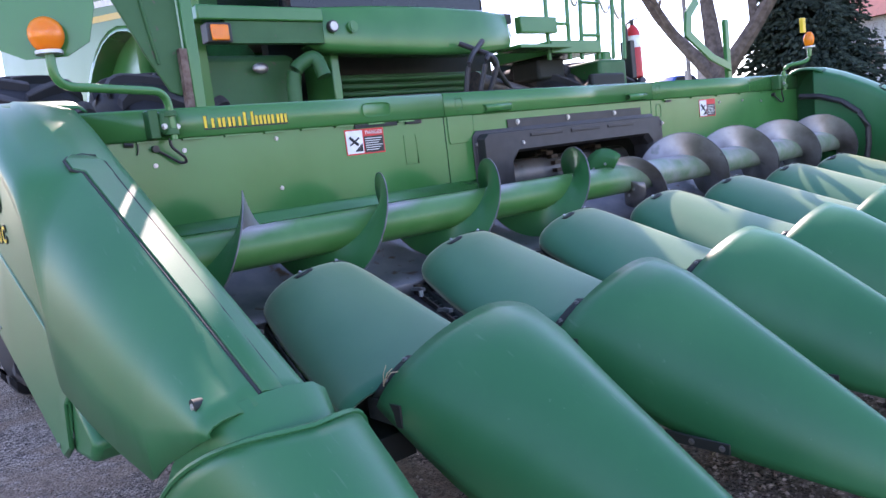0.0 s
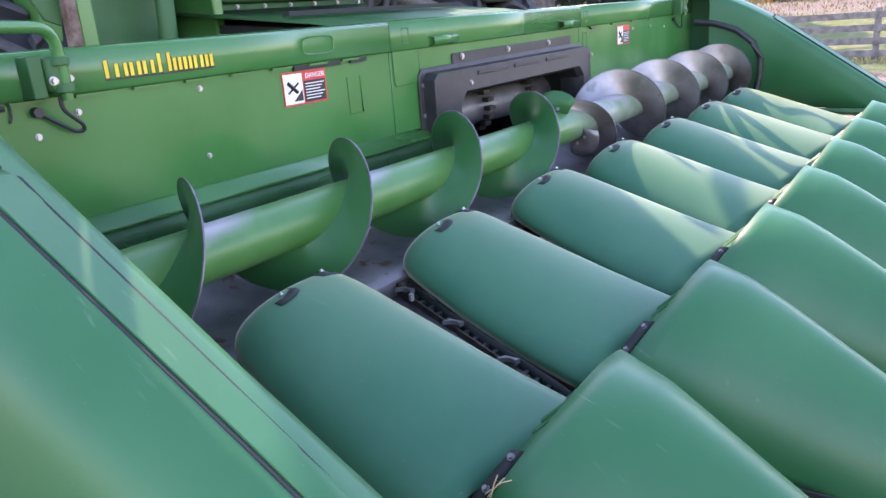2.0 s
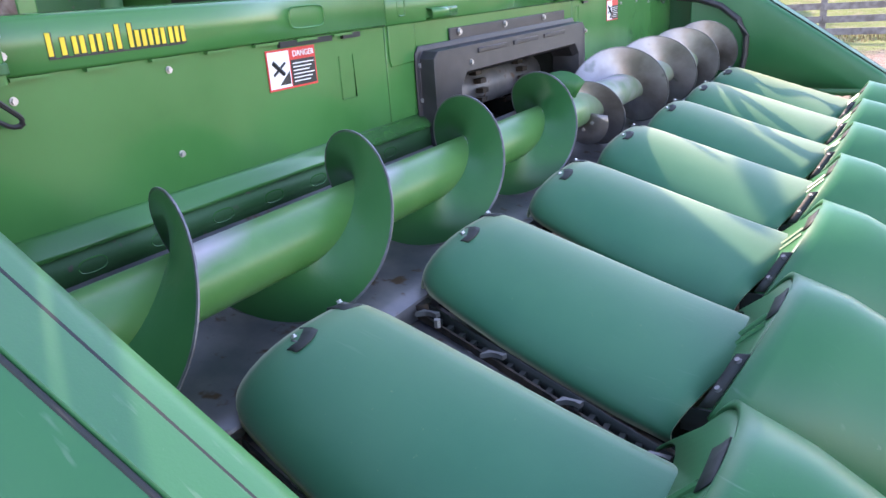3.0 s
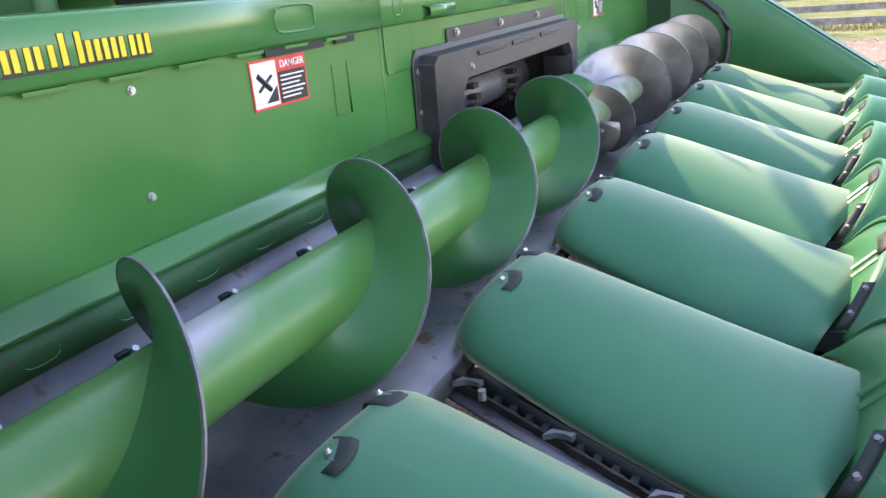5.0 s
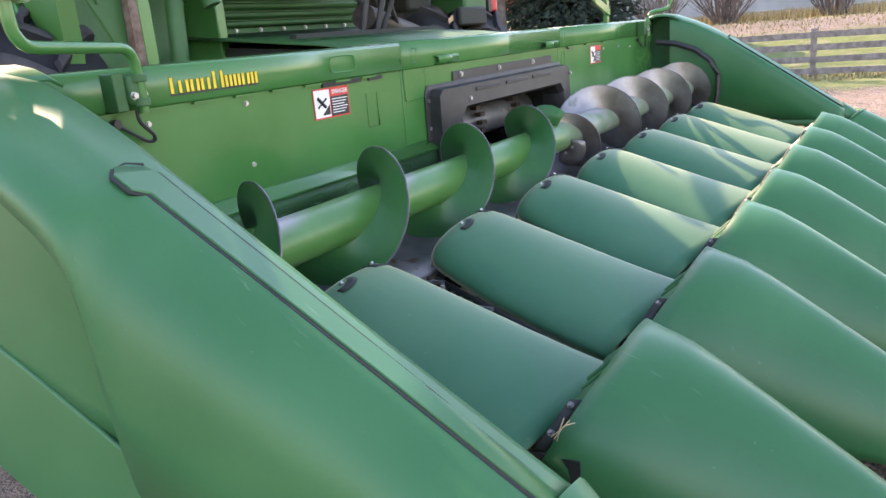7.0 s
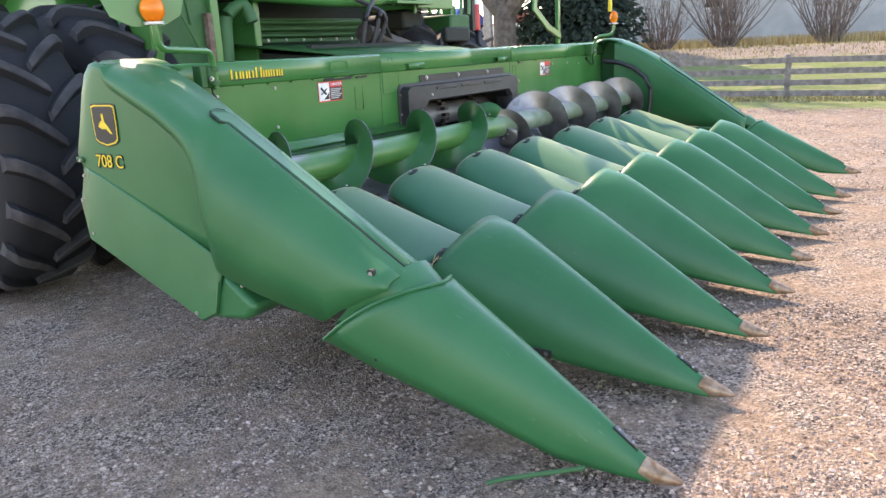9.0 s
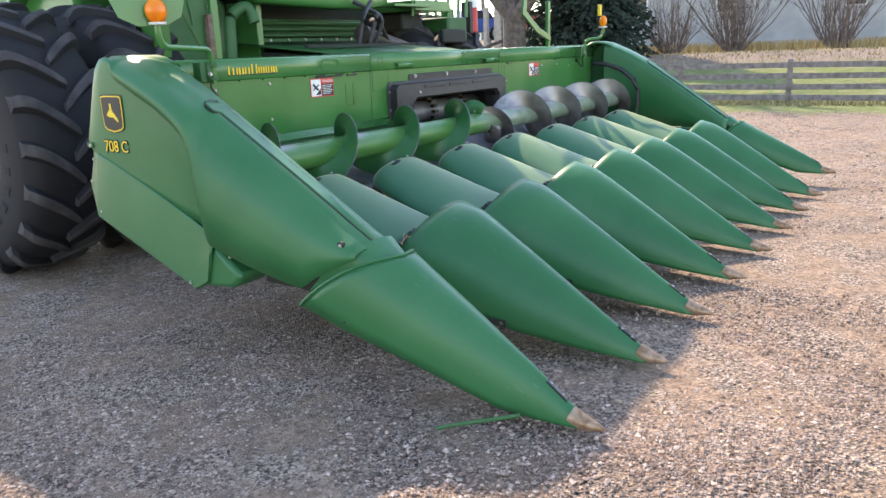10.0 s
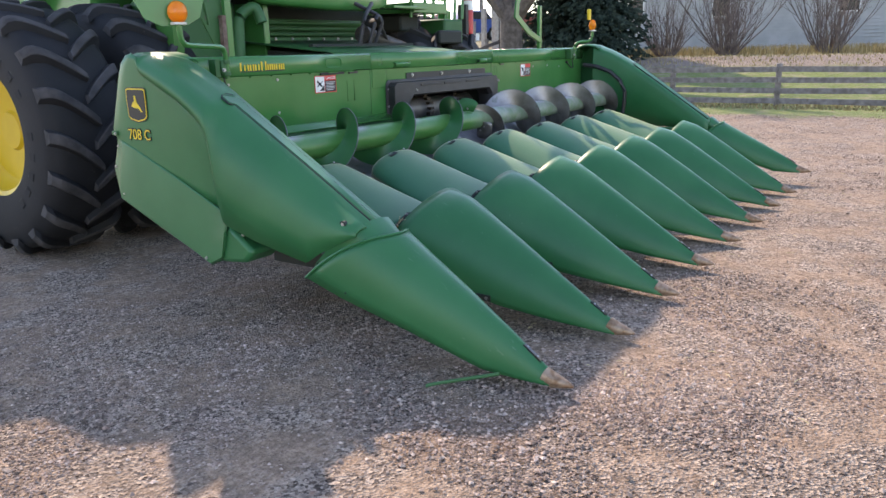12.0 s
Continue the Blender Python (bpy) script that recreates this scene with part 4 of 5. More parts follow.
    part("rear_return", grid(rows), POLY, root, solid=0.008, angle=50)
    part("rear_edge", grid([[mx((-0.222, y, z)), mx((0.09, y + 0.008, z))] for y, z in ((2.902, 1.122), (2.886, 1.07), (2.898, 0.95), (2.900, 0.872), (2.825, 0.705), (2.62, 0.622), (2.07, 0.404))]), POLY, root, solid=0.006, angle=20)
    part("latch_plate", box(*sorted((mx((-0.252, 0, 0))[0], mx((-0.235, 0, 0))[0])), 2.835, 2.890, 1.080, 1.108), PAINT_DULL_SHADED, root, bevel=0.006)
    part("skirt", extrude_outline([(1.915, 0.645), (1.73, 0.51), (1.80, 0.44), (2.04, 0.418)], "x", *((-0.262, -0.05) if not far else (MIRROR + 0.05, MIRROR + 0.262))), POLY, root, bevel=0.025)
    # long lid strip along the ridge, between two dark joints
    tops = [(1.10, 0.708), (1.40, 0.909), (1.70, 1.109), (1.935, 1.262), (1.955, 1.275), (2.0, 1.304), (2.02, 1.316)]
    xa = [-0.036, -0.062, -0.090, -0.110, -0.138, -0.140, -0.122]
    xb = [0.020, 0.002, -0.018, -0.032, -0.032, -0.034, -0.046]
    part("ridge_strip", grid([[mx((a, y, z - 0.004)), mx((a + 0.004, y, z + 0.007)), mx((b - 0.004, y, z - 0.006)), mx((b, y, z - 0.018))] for (y, z), a, b in zip(tops, xa, xb)]), POLY, root, solid=0.004, angle=30)
    for xs, off in ((xa, -0.005), (xb, 0.005)):
        part("joint", tube([mx((x + off, y, z + (0.002 if off < 0 else -0.012))) for (y, z), x in zip(tops, xs)], 0.0055 if off < 0 else 0.0045, 6), DARK, root)
    part("joint", tube([mx((xa[-1], 2.024, 1.319)), mx((-0.085, 2.034, 1.324)), mx((xb[-1], 2.026, 1.316))], 0.0045, 6), DARK, root)
    # lap over the snout
    part("bolt_hole", tube([mx((-0.175, 1.165, 0.708)), mx((-0.140, 1.165, 0.708))], [0.018, 0.016], 16), DARK, root)
    bolt_head(root, mx((-0.175, 1.165, 0.708)), (1 if far else -1, 0, 0), 0.007, 0.002)
    for x, y, z in ((-0.252, 2.852, 1.092), (-0.258, 2.83, 1.02), (-0.266, 2.865, 0.90), (-0.276, 2.80, 0.74), (-0.284, 2.09, 0.440), (-0.256, 1.925, 0.664), (-0.258, 1.80, 0.60)):
        bolt_head(root, mx((x, y, z)), (1 if far else -1, 0, 0), 0.007, 0.005)
    # dark sealing strip inside
    seal = [(2.62, 1.31), (2.45, 1.29), (2.28, 1.23), (2.14, 1.12), (2.08, 1.0), (2.08, 0.86), (2.10, 0.74)]
    part("seal", tube([mx((0.075, y, z)) for y, z in seal], 0.024, 8), BLACK, root)
    return root


near_end = end_panel()
end_panel(True)
for k in (0, 8):
    sx = 1 if k == 0 else -1
    base = ROW * k
    # sleeve on which the outer snout hinges: a low collar round the end of the shell
    rear = [(-0.205, 1.34, 0.490), (-0.204, 1.27, 0.560), (-0.198, 1.20, 0.622), (-0.182, 1.150, 0.668), (-0.150, 1.118, 0.692), (-0.100, 1.102, 0.705),
            (-0.040, 1.094, 0.713), (0.030, 1.088, 0.714), (0.085, 1.085, 0.706), (0.118, 1.088, 0.680), (0.132, 1.10, 0.60)]
    front = [(-0.185, 1.24, 0.440), (-0.184, 1.13, 0.500), (-0.176, 1.06, 0.545), (-0.160, 0.99, 0.582), (-0.130, 0.945, 0.602), (-0.090, 0.918, 0.612),
             (-0.040, 0.905, 0.617), (0.030, 0.900, 0.617), (0.080, 0.905, 0.608), (0.112, 0.93, 0.580), (0.125, 0.99, 0.50)]
    front = [(a * 0.70, b, c - 0.055) for a, b, c in front]
    rows = [[(base + sx * (a[0] * 0.96), a[1] + 0.012, a[2] - 0.016) for a in rear]]
    for s in range(6):
        u = s / 5
        up = 0.006 * math.sin(math.pi * min(1, u * 1.3))
        rows.append([(base + sx * (a[0] * (1 - u) + c[0] * u), a[1] * (1 - u) + c[1] * u, a[2] * (1 - u) + c[2] * u + up) for a, c in zip(rear, front)])
    part("snout_sleeve", grid(rows), POLY, head, solid=0.006, angle=50)
bolt_head(head, (-0.203, 1.335, 0.455), (-1, 0, 0), 0.012, 0.008)
bolt_head(head, (-0.196, 1.15, 0.365), (-1, 0, 0), 0.006, 0.003, material=DARK)

# emblem and model number on the near end panel
em = thing("emblem", "", "")
em.parent = near_end


def shield(s):
    pts = [(-1, 1.12), (-0.75, 1.2), (0.75, 1.2), (1, 1.12), (1.02, 0.2), (0.95, -0.85), (0.7, -1.05), (0, -1.2), (-0.7, -1.05), (-0.95, -0.85), (-1.02, 0.2)]
    return [(2.610 - 0.084 * s * a, 1.263 + 0.074 * s * b) for a, b in pts]


part("shield_border", extrude_outline(shield(1.12), "x", -0.2505, -0.2475), DECAL_K, em)
part("shield_rim", extrude_outline(shield(1.05), "x", -0.2520, -0.2505), DECAL_Y, em)
part("shield_field", extrude_outline(shield(0.97), "x", -0.2535, -0.2520), DECAL_K, em)
blob = extrude_outline([(2.610 + 1.3 * (y - 2.588), 1.263 + 1.2 * (z - 1.268)) for y, z in ((2.622, 1.262), (2.612, 1.278), (2.598, 1.288), (2.598, 1.312), (2.588, 1.312), (2.584, 1.282), (2.565, 1.262), (2.546, 1.236), (2.556, 1.236), (2.578, 1.254), (2.602, 1.254))], "x", -0.2550, -0.2535)
part("shield_shape", blob, DECAL_Y, em)
lettering("708 C", 0.084, pose(-0.2490, 2.618, 1.093, 90, 0, -90), DECAL_K, em, "number_outline", 0.0015, 0.0055)
lettering("708 C", 0.084, pose(-0.2515, 2.618, 1.093, 90, 0, -90), DECAL_Y, em)


def marker_lamp(xb, xl, label, turned, half, edge_on=False):
    """Clamp at xb on the back sheet, bent arm, lamp at xl; edge_on: the lamp is turned sideways."""
    side = 1 if xl > xb else -1
    yl = 2.46
    arm = part("lamp_arm", tube(bend([(xb, 2.62, 1.38), (xb, 2.62, 1.575), (xl, yl, 1.590), (xl, yl, 1.712)], 0.070), 0.017, 12), PAINT, head, label)
    part("clamp_block", box(xb - 0.048, xb + 0.022, 2.61, 2.684, 1.405, 1.50), PAINT_DULL_SHADED, arm, bevel=0.014)
    for z in (1.412, 1.485):
        part("clamp_collar", tube([(xb - 0.004, 2.625, z - 0.012), (xb - 0.004, 2.625, z + 0.012)], 0.030, 14), PAINT_DULL_SHADED, arm, bevel=0.003)
    part("clamp_plate", box(xb - 0.09, xb - 0.05, 2.62, 2.684, 1.39, 1.505), PAINT_DULL_SHADED, arm, bevel=0.004)
    for dx, yb in ((-0.036, 2.610), (0.036, 2.66)):
        bolt_head(arm, (xb + dx, yb, 1.435), (0, -1, 0), 0.009, 0.012)
    part("lamp_foot", tube([(xl, yl, 1.700), (xl, yl, 1.712)], 0.046, 16), BOLT, arm)
    lens = bmesh.new()
    bmesh.ops.create_uvsphere(lens, u_segments=20, v_segments=14, radius=0.060)
    for v in lens.verts:
        k = 1.0 if v.co.z > 0 else 1.12
        v.co = Vector((xl + v.co.x * (0.42 if edge_on else 1.0), yl + v.co.y * 0.75, 1.770 + v.co.z * k))
    part("amber_lens", lens, AMBER, arm, "round amber lens")
    part("cable", tube(bend([(xb - 0.01, 2.64, 1.39), (xb - 0.012, 2.64, 1.355), (xb + 0.060, 2.66, 1.295), (xb + 0.040, 2.67, 1.278), (xb - 0.06, 2.69, 1.352)], 0.022), 0.006, 6), BLACK, arm)
    part("cable_plug", tube([(xb - 0.06, 2.675, 1.352), (xb - 0.06, 2.70, 1.352)], 0.015, 8), BLACK, arm)
    if edge_on:
        part("reflector_strip", box(xl - 0.028, xl + 0.028, yl + 0.03, yl + 0.06, 1.83, 1.95), DECAL_Y, arm, bevel=0.006)
        return
    pl = [(-0.20, 2.03), (-0.205, 1.86), (-0.16, 1.74), (-0.07, 1.695), (0.07, 1.695), (0.15, 1.74), (0.185, 1.86), (0.18, 2.03)]
    turn = Matrix.Translation((xl, yl + 0.045, 0)) @ Matrix.Rotation(radians(turned), 4, "Z") @ Matrix.Diagonal((half, 1, 1, 1))
    plate = extrude_outline(pl, "y", 0.0, 0.006)
    bmesh.ops.transform(plate, matrix=turn, verts=plate.verts)
    part("marker_plate", plate, PAINT, arm)
    strip = box(-0.17, 0.16, -0.003, 0.0, 1.955, 2.005)
    bmesh.ops.transform(strip, matrix=turn, verts=strip.verts)
    part("reflector_strip", strip, DECAL_Y, arm)


marker_lamp(0.43, -0.02, "bent green tube bracket", -28, 1.0)
marker_lamp(5.66, 5.80, "bent green tube bracket", 12, 0.75, True)


def folding_guard(xp, side, tall):
    """Upright bar with a tapered shield behind the back sheet."""
    y = 2.81
    bar = part("guard_post", box(xp, xp + 0.055, y, y + 0.035, 1.30, tall), PAINT, head, bevel=0.006)
    out = [(-0.035, 1.58), (-0.005, 1.78), (-0.005, tall - 0.04), (-0.38, tall - 0.04), (-0.29, 2.02), (-0.17, 1.76), (-0.085, 1.60)]
    rows = [[(xp + side * a + (0.055 if side < 0 else 0), y + 0.035 + d, z) for a, z in out] for d in (0.0, 0.014)]
    bm = bmesh.new()
    add_grid(bm, rows, close_u=True, cap=True)
    part("guard_shield", bm, PAINT_DULL_SHADED, bar, bevel=0.003)
    fold = tube([(xp + side * -0.12, y + 0.03, 1.72), (xp + side * -0.16, y + 0.03, 2.0), (xp + side * -0.20, y + 0.03, tall - 0.06)], 0.008, 6)
    part("guard_rib", fold, PAINT_DULL_SHADED, bar)
    part("guard_strap", box(xp - 0.035, xp - 0.002, y - 0.004, y + 0.03, 1.40, 1.78), RUST, bar, "rusty steel strap")


folding_guard(0.62, 1, 2.35)
far_post = part("guard_post", box(5.03, 5.085, 2.76, 2.795, 1.30, 1.98), PAINT, head, bevel=0.006)
part("guard_shield", extrude_outline([(5.04, 1.57), (4.74, 1.66), (4.42, 1.84), (4.45, 2.02), (4.60, 2.14), (4.63, 2.08), (4.52, 1.99), (4.50, 1.87), (4.78, 1.71), (5.04, 1.63)], "y", 2.735, 2.755), PAINT, far_post, bevel=0.003)

# small catch and wire clip on the back sheet
part("catch", tube(bend([(0.306, 2.692, 1.398), (0.301, 2.692, 1.340), (0.296, 2.692, 1.336)], 0.01), 0.003, 6), BLACK, head)
part("catch_knob", tube([(0.250, 2.690, 1.378), (0.285, 2.690, 1.374)], 0.009, 8), BLACK, head)

# stand rod under the outer snout
part("stand_rod", tube([(-0.14, 0.30, 0.105), (-0.24, 0.58, 0.03), (-0.27, 0.62, 0.02)], 0.009, 8), PAINT_DULL_SHADED, head)

# ---------------------------------------------------------------- combine behind the head
combine = thing("combine_harvester", "large green combine harvester with dual front tyres", "combine harvester")


def tyre(xc, yc, R=0.99, w=0.62):
    bm = bmesh.new()
    prof = [(-0.5, 0.50), (-0.53, 0.62), (-0.52, 0.78), (-0.47, 0.90), (-0.36, 0.945), (0, 0.955), (0.36, 0.945), (0.47, 0.90), (0.52, 0.78), (0.53, 0.62), (0.5, 0.50)]
    n = 56
    rows = [[(xc + a * w, yc + R * b * math.cos(t), R + R * b * math.sin(t)) for a, b in prof] for t in [2 * math.pi * j / n for j in range(n + 1)]]
    add_grid(bm, rows)
    t_ob = part("tyre", bm, RUBBER, combine, "black ribbed farm tyre with dusty lugs", angle=50)
    # lugs in a chevron, each a bar from the shoulder to the middle
    lugs = 18
    for j in range(lugs):
        for s in (-1, 1):
            t0 = 2 * math.pi * (j + (0.5 if s > 0 else 0)) / lugs
            rr = []
            for i in range(11):
                u = i / 10
                a = s * (0.535 - 0.575 * u)
                t = t0 + 0.06 * u + 0.20 * u ** 1.5
                base = (0.850, 0.895, 0.925)[i] if i < 3 else 0.938
                top = (0.905, 0.968, 0.992)[i] if i < 3 else 1.0
                dt = (0.040 - 0.006 * u) * ((1, 0.96, 0.72)[i - 8] if i > 7 else 1)
                rr.append([(xc + a * w, yc + R * b * math.cos(t + d), R + R * b * math.sin(t + d)) for b, d in ((base, -dt * 1.75), (top - 0.006, -dt * 1.05), (top, -dt * 0.75), (top, dt * 0.75), (top - 0.006, dt * 1.05), (base, dt * 1.75))])
            # worn dusty top, black flanks
            b2 = grid(rr, cap=True, mat_of=lambda i, j: 1 if j in (0, 4) else 0)
            part("tread_lug", b2, [LUG, RUBBER], t_ob, angle=25)
    # raised blocks of writing round the outer sidewall
    for j in range(26):
        if j % 13 in (5, 6, 12):
            continue
        t = 2 * math.pi * j / 26
        part("sidewall_block", grid([[(xc - q * w, yc + R * b * math.cos(t + d), R + R * b * math.sin(t + d)) for b, q in ((0.60, 0.529), (0.61, 0.537), (0.665, 0.536), (0.675, 0.527))] for d in (-0.045, 0.045)]), RUBBER, t_ob, smooth=False)
    rim = bmesh.new()
    pr = [(-0.49, 0.50), (-0.46, 0.465), (-0.30, 0.45), (-0.22, 0.40), (-0.20, 0.16), (-0.24, 0.14), (-0.24, 0.0)]
    add_grid(rim, [[(xc + a * w, yc + R * b * math.cos(t), R + R * b * math.sin(t)) for a, b in pr] for t in [2 * math.pi * j / 40 for j in range(41)]])
    part("rim", rim, YELLOW, t_ob, "yellow steel wheel rim")
    return t_ob


for xc in (0.31, 1.16, 4.94, 5.79):
    tyre(xc, 4.92)

ax = bmesh.new()
add_box(ax, 1.5, 4.6, 4.6, 5.1, 0.7, 1.2)
part("axle", ax, DARK, combine)
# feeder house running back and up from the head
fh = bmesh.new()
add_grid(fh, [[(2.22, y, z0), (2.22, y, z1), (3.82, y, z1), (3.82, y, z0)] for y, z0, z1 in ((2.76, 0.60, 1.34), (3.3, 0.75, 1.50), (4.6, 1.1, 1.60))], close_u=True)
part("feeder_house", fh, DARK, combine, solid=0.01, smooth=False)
part("feeder_drum", tube([(2.24, 2.98, 1.0), (3.80, 2.98, 1.0)], 0.10, 20), TROUGH, combine)
for x in (2.5, 3.0, 3.5):
    bm = bmesh.new()
    for j in range(16):
        a = 2 * math.pi * j / 16
        add_box(bm, x - 0.03, x + 0.03, 2.98 + 0.125 * math.cos(a) - 0.02, 2.98 + 0.125 * math.cos(a) + 0.02, 1.0 + 0.125 * math.sin(a) - 0.012, 1.0 + 0.125 * math.sin(a) + 0.012)
    part("feeder_chain", bm, CHAIN, combine)

# louvred cover at the throat and the deck in front of it
# shade under the cab is painted into the cover and louvres
cover = part("feeder_cover", box(2.28, 3.96, 4.46, 4.54, 1.55, 1.865), PAINT_DULL_SHADED, combine, bevel=0.01)
for z0, z1 in ((1.690, 1.735), (1.745, 1.790), (1.800, 1.848)):
    part("louvre", grid([[(2.33, 4.46, z1), (3.92, 4.46, z1)], [(2.33, 4.41, z1 - 0.012), (3.92, 4.41, z1 - 0.012)], [(2.33, 4.435, z0), (3.92, 4.435, z0)]]), PAINT_DULL_SHADED, cover, solid=0.008)
for j in range(7):
    bolt_head(cover, (2.40 + 0.23 * j, 4.458, 1.672), (0, -1, 0), 0.012, 0.01)
part("cover_side", box(2.20, 2.27, 4.15, 4.54, 1.45, 1.99), PAINT, combine, bevel=0.01)
part("hook", tube(bend([(2.28, 4.40, 1.90), (2.28, 4.32, 1.88), (2.28, 4.30, 1.81), (2.28, 4.37, 1.80)], 0.03), 0.010, 6), BLACK, combine)
part("deck_plate", grid([[(2.10, y, z), (3.95, y, z)] for y, z in ((2.82, 1.47), (3.3, 1.54), (4.46, 1.655))]), PAINT_DULL_SHADED, combine, solid=0.01)
part("deck_rib", box(2.2, 3.7, 3.55, 3.60, 1.58, 1.605), DARK, combine)

# cab front
fas = bmesh.new()
secs = [(2.02, 2.03, 2.24, 0.10), (2.10, 1.97, 2.27, 0.03), (2.5, 1.945, 2.285, 0.0), (3.0, 1.93, 2.29, -0.02), (3.5, 1.935, 2.285, 0.0), (3.85, 1.97, 2.27, 0.04), (3.98, 2.05, 2.23, 0.14)]
add_grid(fas, [[(x, 4.05 + d + 0.10, z0), (x, 3.985 + d, z0 + 0.004), (x, 3.965 + d, z0 + 0.02), (x, 3.955 + d, z0 + 0.05), (x, 3.985 + d, z1 - 0.03), (x, 3.995 + d, z1 - 0.012), (x, 4.02 + d, z1), (x, 4.4, z1 + 0.01)] for x, z0, z1, d in secs])
fascia = part("cab_fascia", fas, PAINT, combine, "smooth green moulded cab front with round lights", solid=0.02, angle=50)
for x in (2.13, 2.29):
    bm = bmesh.new()
    add_disc(bm, (x, 3.945, 2.125), (0, 1, 0), 0.040, 0.03, 18)
    b = part("light_ring", bm, BLACK if x < 2.2 else PAINT, fascia)
    bm = bmesh.new()
    add_disc(bm, (x, 3.938, 2.125), (0, 1, 0), 0.030, 0.02, 18)
    part("light_lens", bm, BOLT if x < 2.2 else PAINT, b)
cab = part("cab", box(2.0, 3.95, 4.35, 5.9, 2.28, 3.76), GLASS_DARK, combine, "dark glazed operator cab", bevel=0.06)
# unseen roof, its height and front edge set to place the ground shadow
part("cab_roof", extrude_outline([(2.25, 3.95), (3.70, 3.95), (3.92, 4.03), (4.03, 4.25), (4.03, 6.0), (1.92, 6.0), (1.92, 4.25), (2.03, 4.03)], "z", 3.76, 3.98), PAINT, cab, bevel=0.04)
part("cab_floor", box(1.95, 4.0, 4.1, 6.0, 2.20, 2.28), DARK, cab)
# upright dark sheet added to hide sky gaps and darken the shaded void
part("void_backing", box(2.0, 4.25, 4.66, 4.76, 1.3, 2.22), DARK, combine)

# left cross bar with amber lamp, and the machinery behind it
bar = part("cross_bar", box(1.20, 2.08, 3.98, 4.12, 2.16, 2.25), PAINT, combine, bevel=0.01)
part("cross_plate", box(1.38, 2.08, 4.0, 4.06, 2.02, 2.16), PAINT_DULL_SHADED, bar, bevel=0.004)
part("lamp_box", box(1.24, 1.40, 3.96, 4.06, 2.02, 2.14), BLACK, bar, bevel=0.008)
part("amber_lens", box(1.26, 1.375, 3.945, 3.96, 2.03, 2.125), AMBER, bar, bevel=0.008)
part("gear_housing", box(1.25, 2.0, 4.28, 4.8, 1.2, 2.0), PAINT_DULL_SHADED, combine, bevel=0.05)
bm = bmesh.new()
bmesh.ops.create_uvsphere(bm, u_segments=16, v_segments=10, radius=0.06)
for v in bm.verts:
    v.co = Vector((1.70 + v.co.x, 4.24 + v.co.y * 0.4, 1.90 + v.co.z * 0.6))
part("round_cover", bm, BOLT, combine)
part("lift_arm", tube(bend([(1.84, 4.1, 1.50), (1.86, 4.1, 1.86), (2.02, 4.05, 1.96), (2.04, 4.0, 1.80)], 0.08), 0.05, 10), PAINT_DULL_SHADED, combine)
# body sides; unseen grain tank, its outline made up to shape the ground shadow
arc = [(5.45 + 1.25 * math.cos(a), 1.15 + 1.25 * math.sin(a)) for a in [radians(172 - 9.5 * j) for j in range(18)]]
side = part("body_side", extrude_outline([(4.15, 2.95), (4.15, 1.6)] + arc + [(9.6, 1.2), (9.6, 3.3), (4.6, 3.3)], "x", 1.20, 1.30), PAINT_GLOSS, combine, "glossy green side panel with two pale stripes")
for y0, z0, y1, z1, m in ((4.6, 2.34, 9.4, 3.03, YELLOW), (4.6, 2.43, 9.4, 3.20, DECAL_W)):
    part("body_stripe", extrude_outline([(y0, z0), (y1, z1), (y1, z1 + 0.055), (y0, z0 + 0.045)], "x", 1.192, 1.199), m, side)
part("fender", grid([[(x, y, z) for y, z in [(5.45 + r * math.cos(a), 1.15 + r * math.sin(a)) for a in [radians(172 - 9.5 * j) for j in range(18)]]] for x, r in ((1.17, 1.245), (1.17, 1.215), (1.9, 1.20))]), PAINT, combine, solid=0.012, angle=30)
part("tank_shadow_caster", extrude_outline([(1.32, 1.9), (1.32, 2.9), (0.50, 3.05), (0.50, 3.42), (0.70, 3.46), (1.10, 3.72), (1.15, 4.05), (1.73, 4.42), (1.85, 4.30), (4.1, 4.35), (4.1, 3.7), (4.6, 3.7), (4.6, 1.9)], "y", 5.40, 9.4), PAINT, combine, bevel=0.06)
# unseen mirrors on long arms beside the cab, added to cast shadows on ground and hoods
for sx in (-1, 1):
    arm = part("unseen_mirror_arm", tube([(2.98 + sx * 1.02, 4.20, 3.42), (2.98 + sx * 1.6, 4.20, 3.36), (2.98 + sx * 2.10, 4.22, 3.34)], 0.045, 10), BLACK, combine)
    part("unseen_mirror", box(*sorted((2.98 + sx * 2.08, 2.98 + sx * 2.32)), 4.20, 4.27, 3.04, 3.40), BLACK, arm, bevel=0.03)

# right-hand platform, ladder, rails
plat = part("platform", box(4.50, 5.20, 4.12, 4.9, 1.955, 2.07), PAINT, combine, bevel=0.008)
part("platform_front", box(4.07, 4.53, 4.06, 4.14, 2.12, 2.26), PAINT, plat, bevel=0.01)
part("platform_edge", box(3.98, 4.62, 4.00, 4.30, 1.985, 2.015), PAINT, plat, bevel=0.004)
part("step_box", box(5.20, 5.62, 4.16, 4.70, 1.60, 1.90), PAINT_DULL_SHADED, plat, bevel=0.03)
part("box_lid", box(5.00, 5.50, 4.10, 4.16, 1.60, 1.76), DARK, plat, bevel=0.02)
part("corner_post", box(5.62, 5.74, 4.42, 4.56, 1.45, 2.02), PAINT, plat, bevel=0.02)
part("battery_box", box(4.55, 4.92, 4.35, 4.7, 1.75, 1.95), DARK, plat, bevel=0.03)
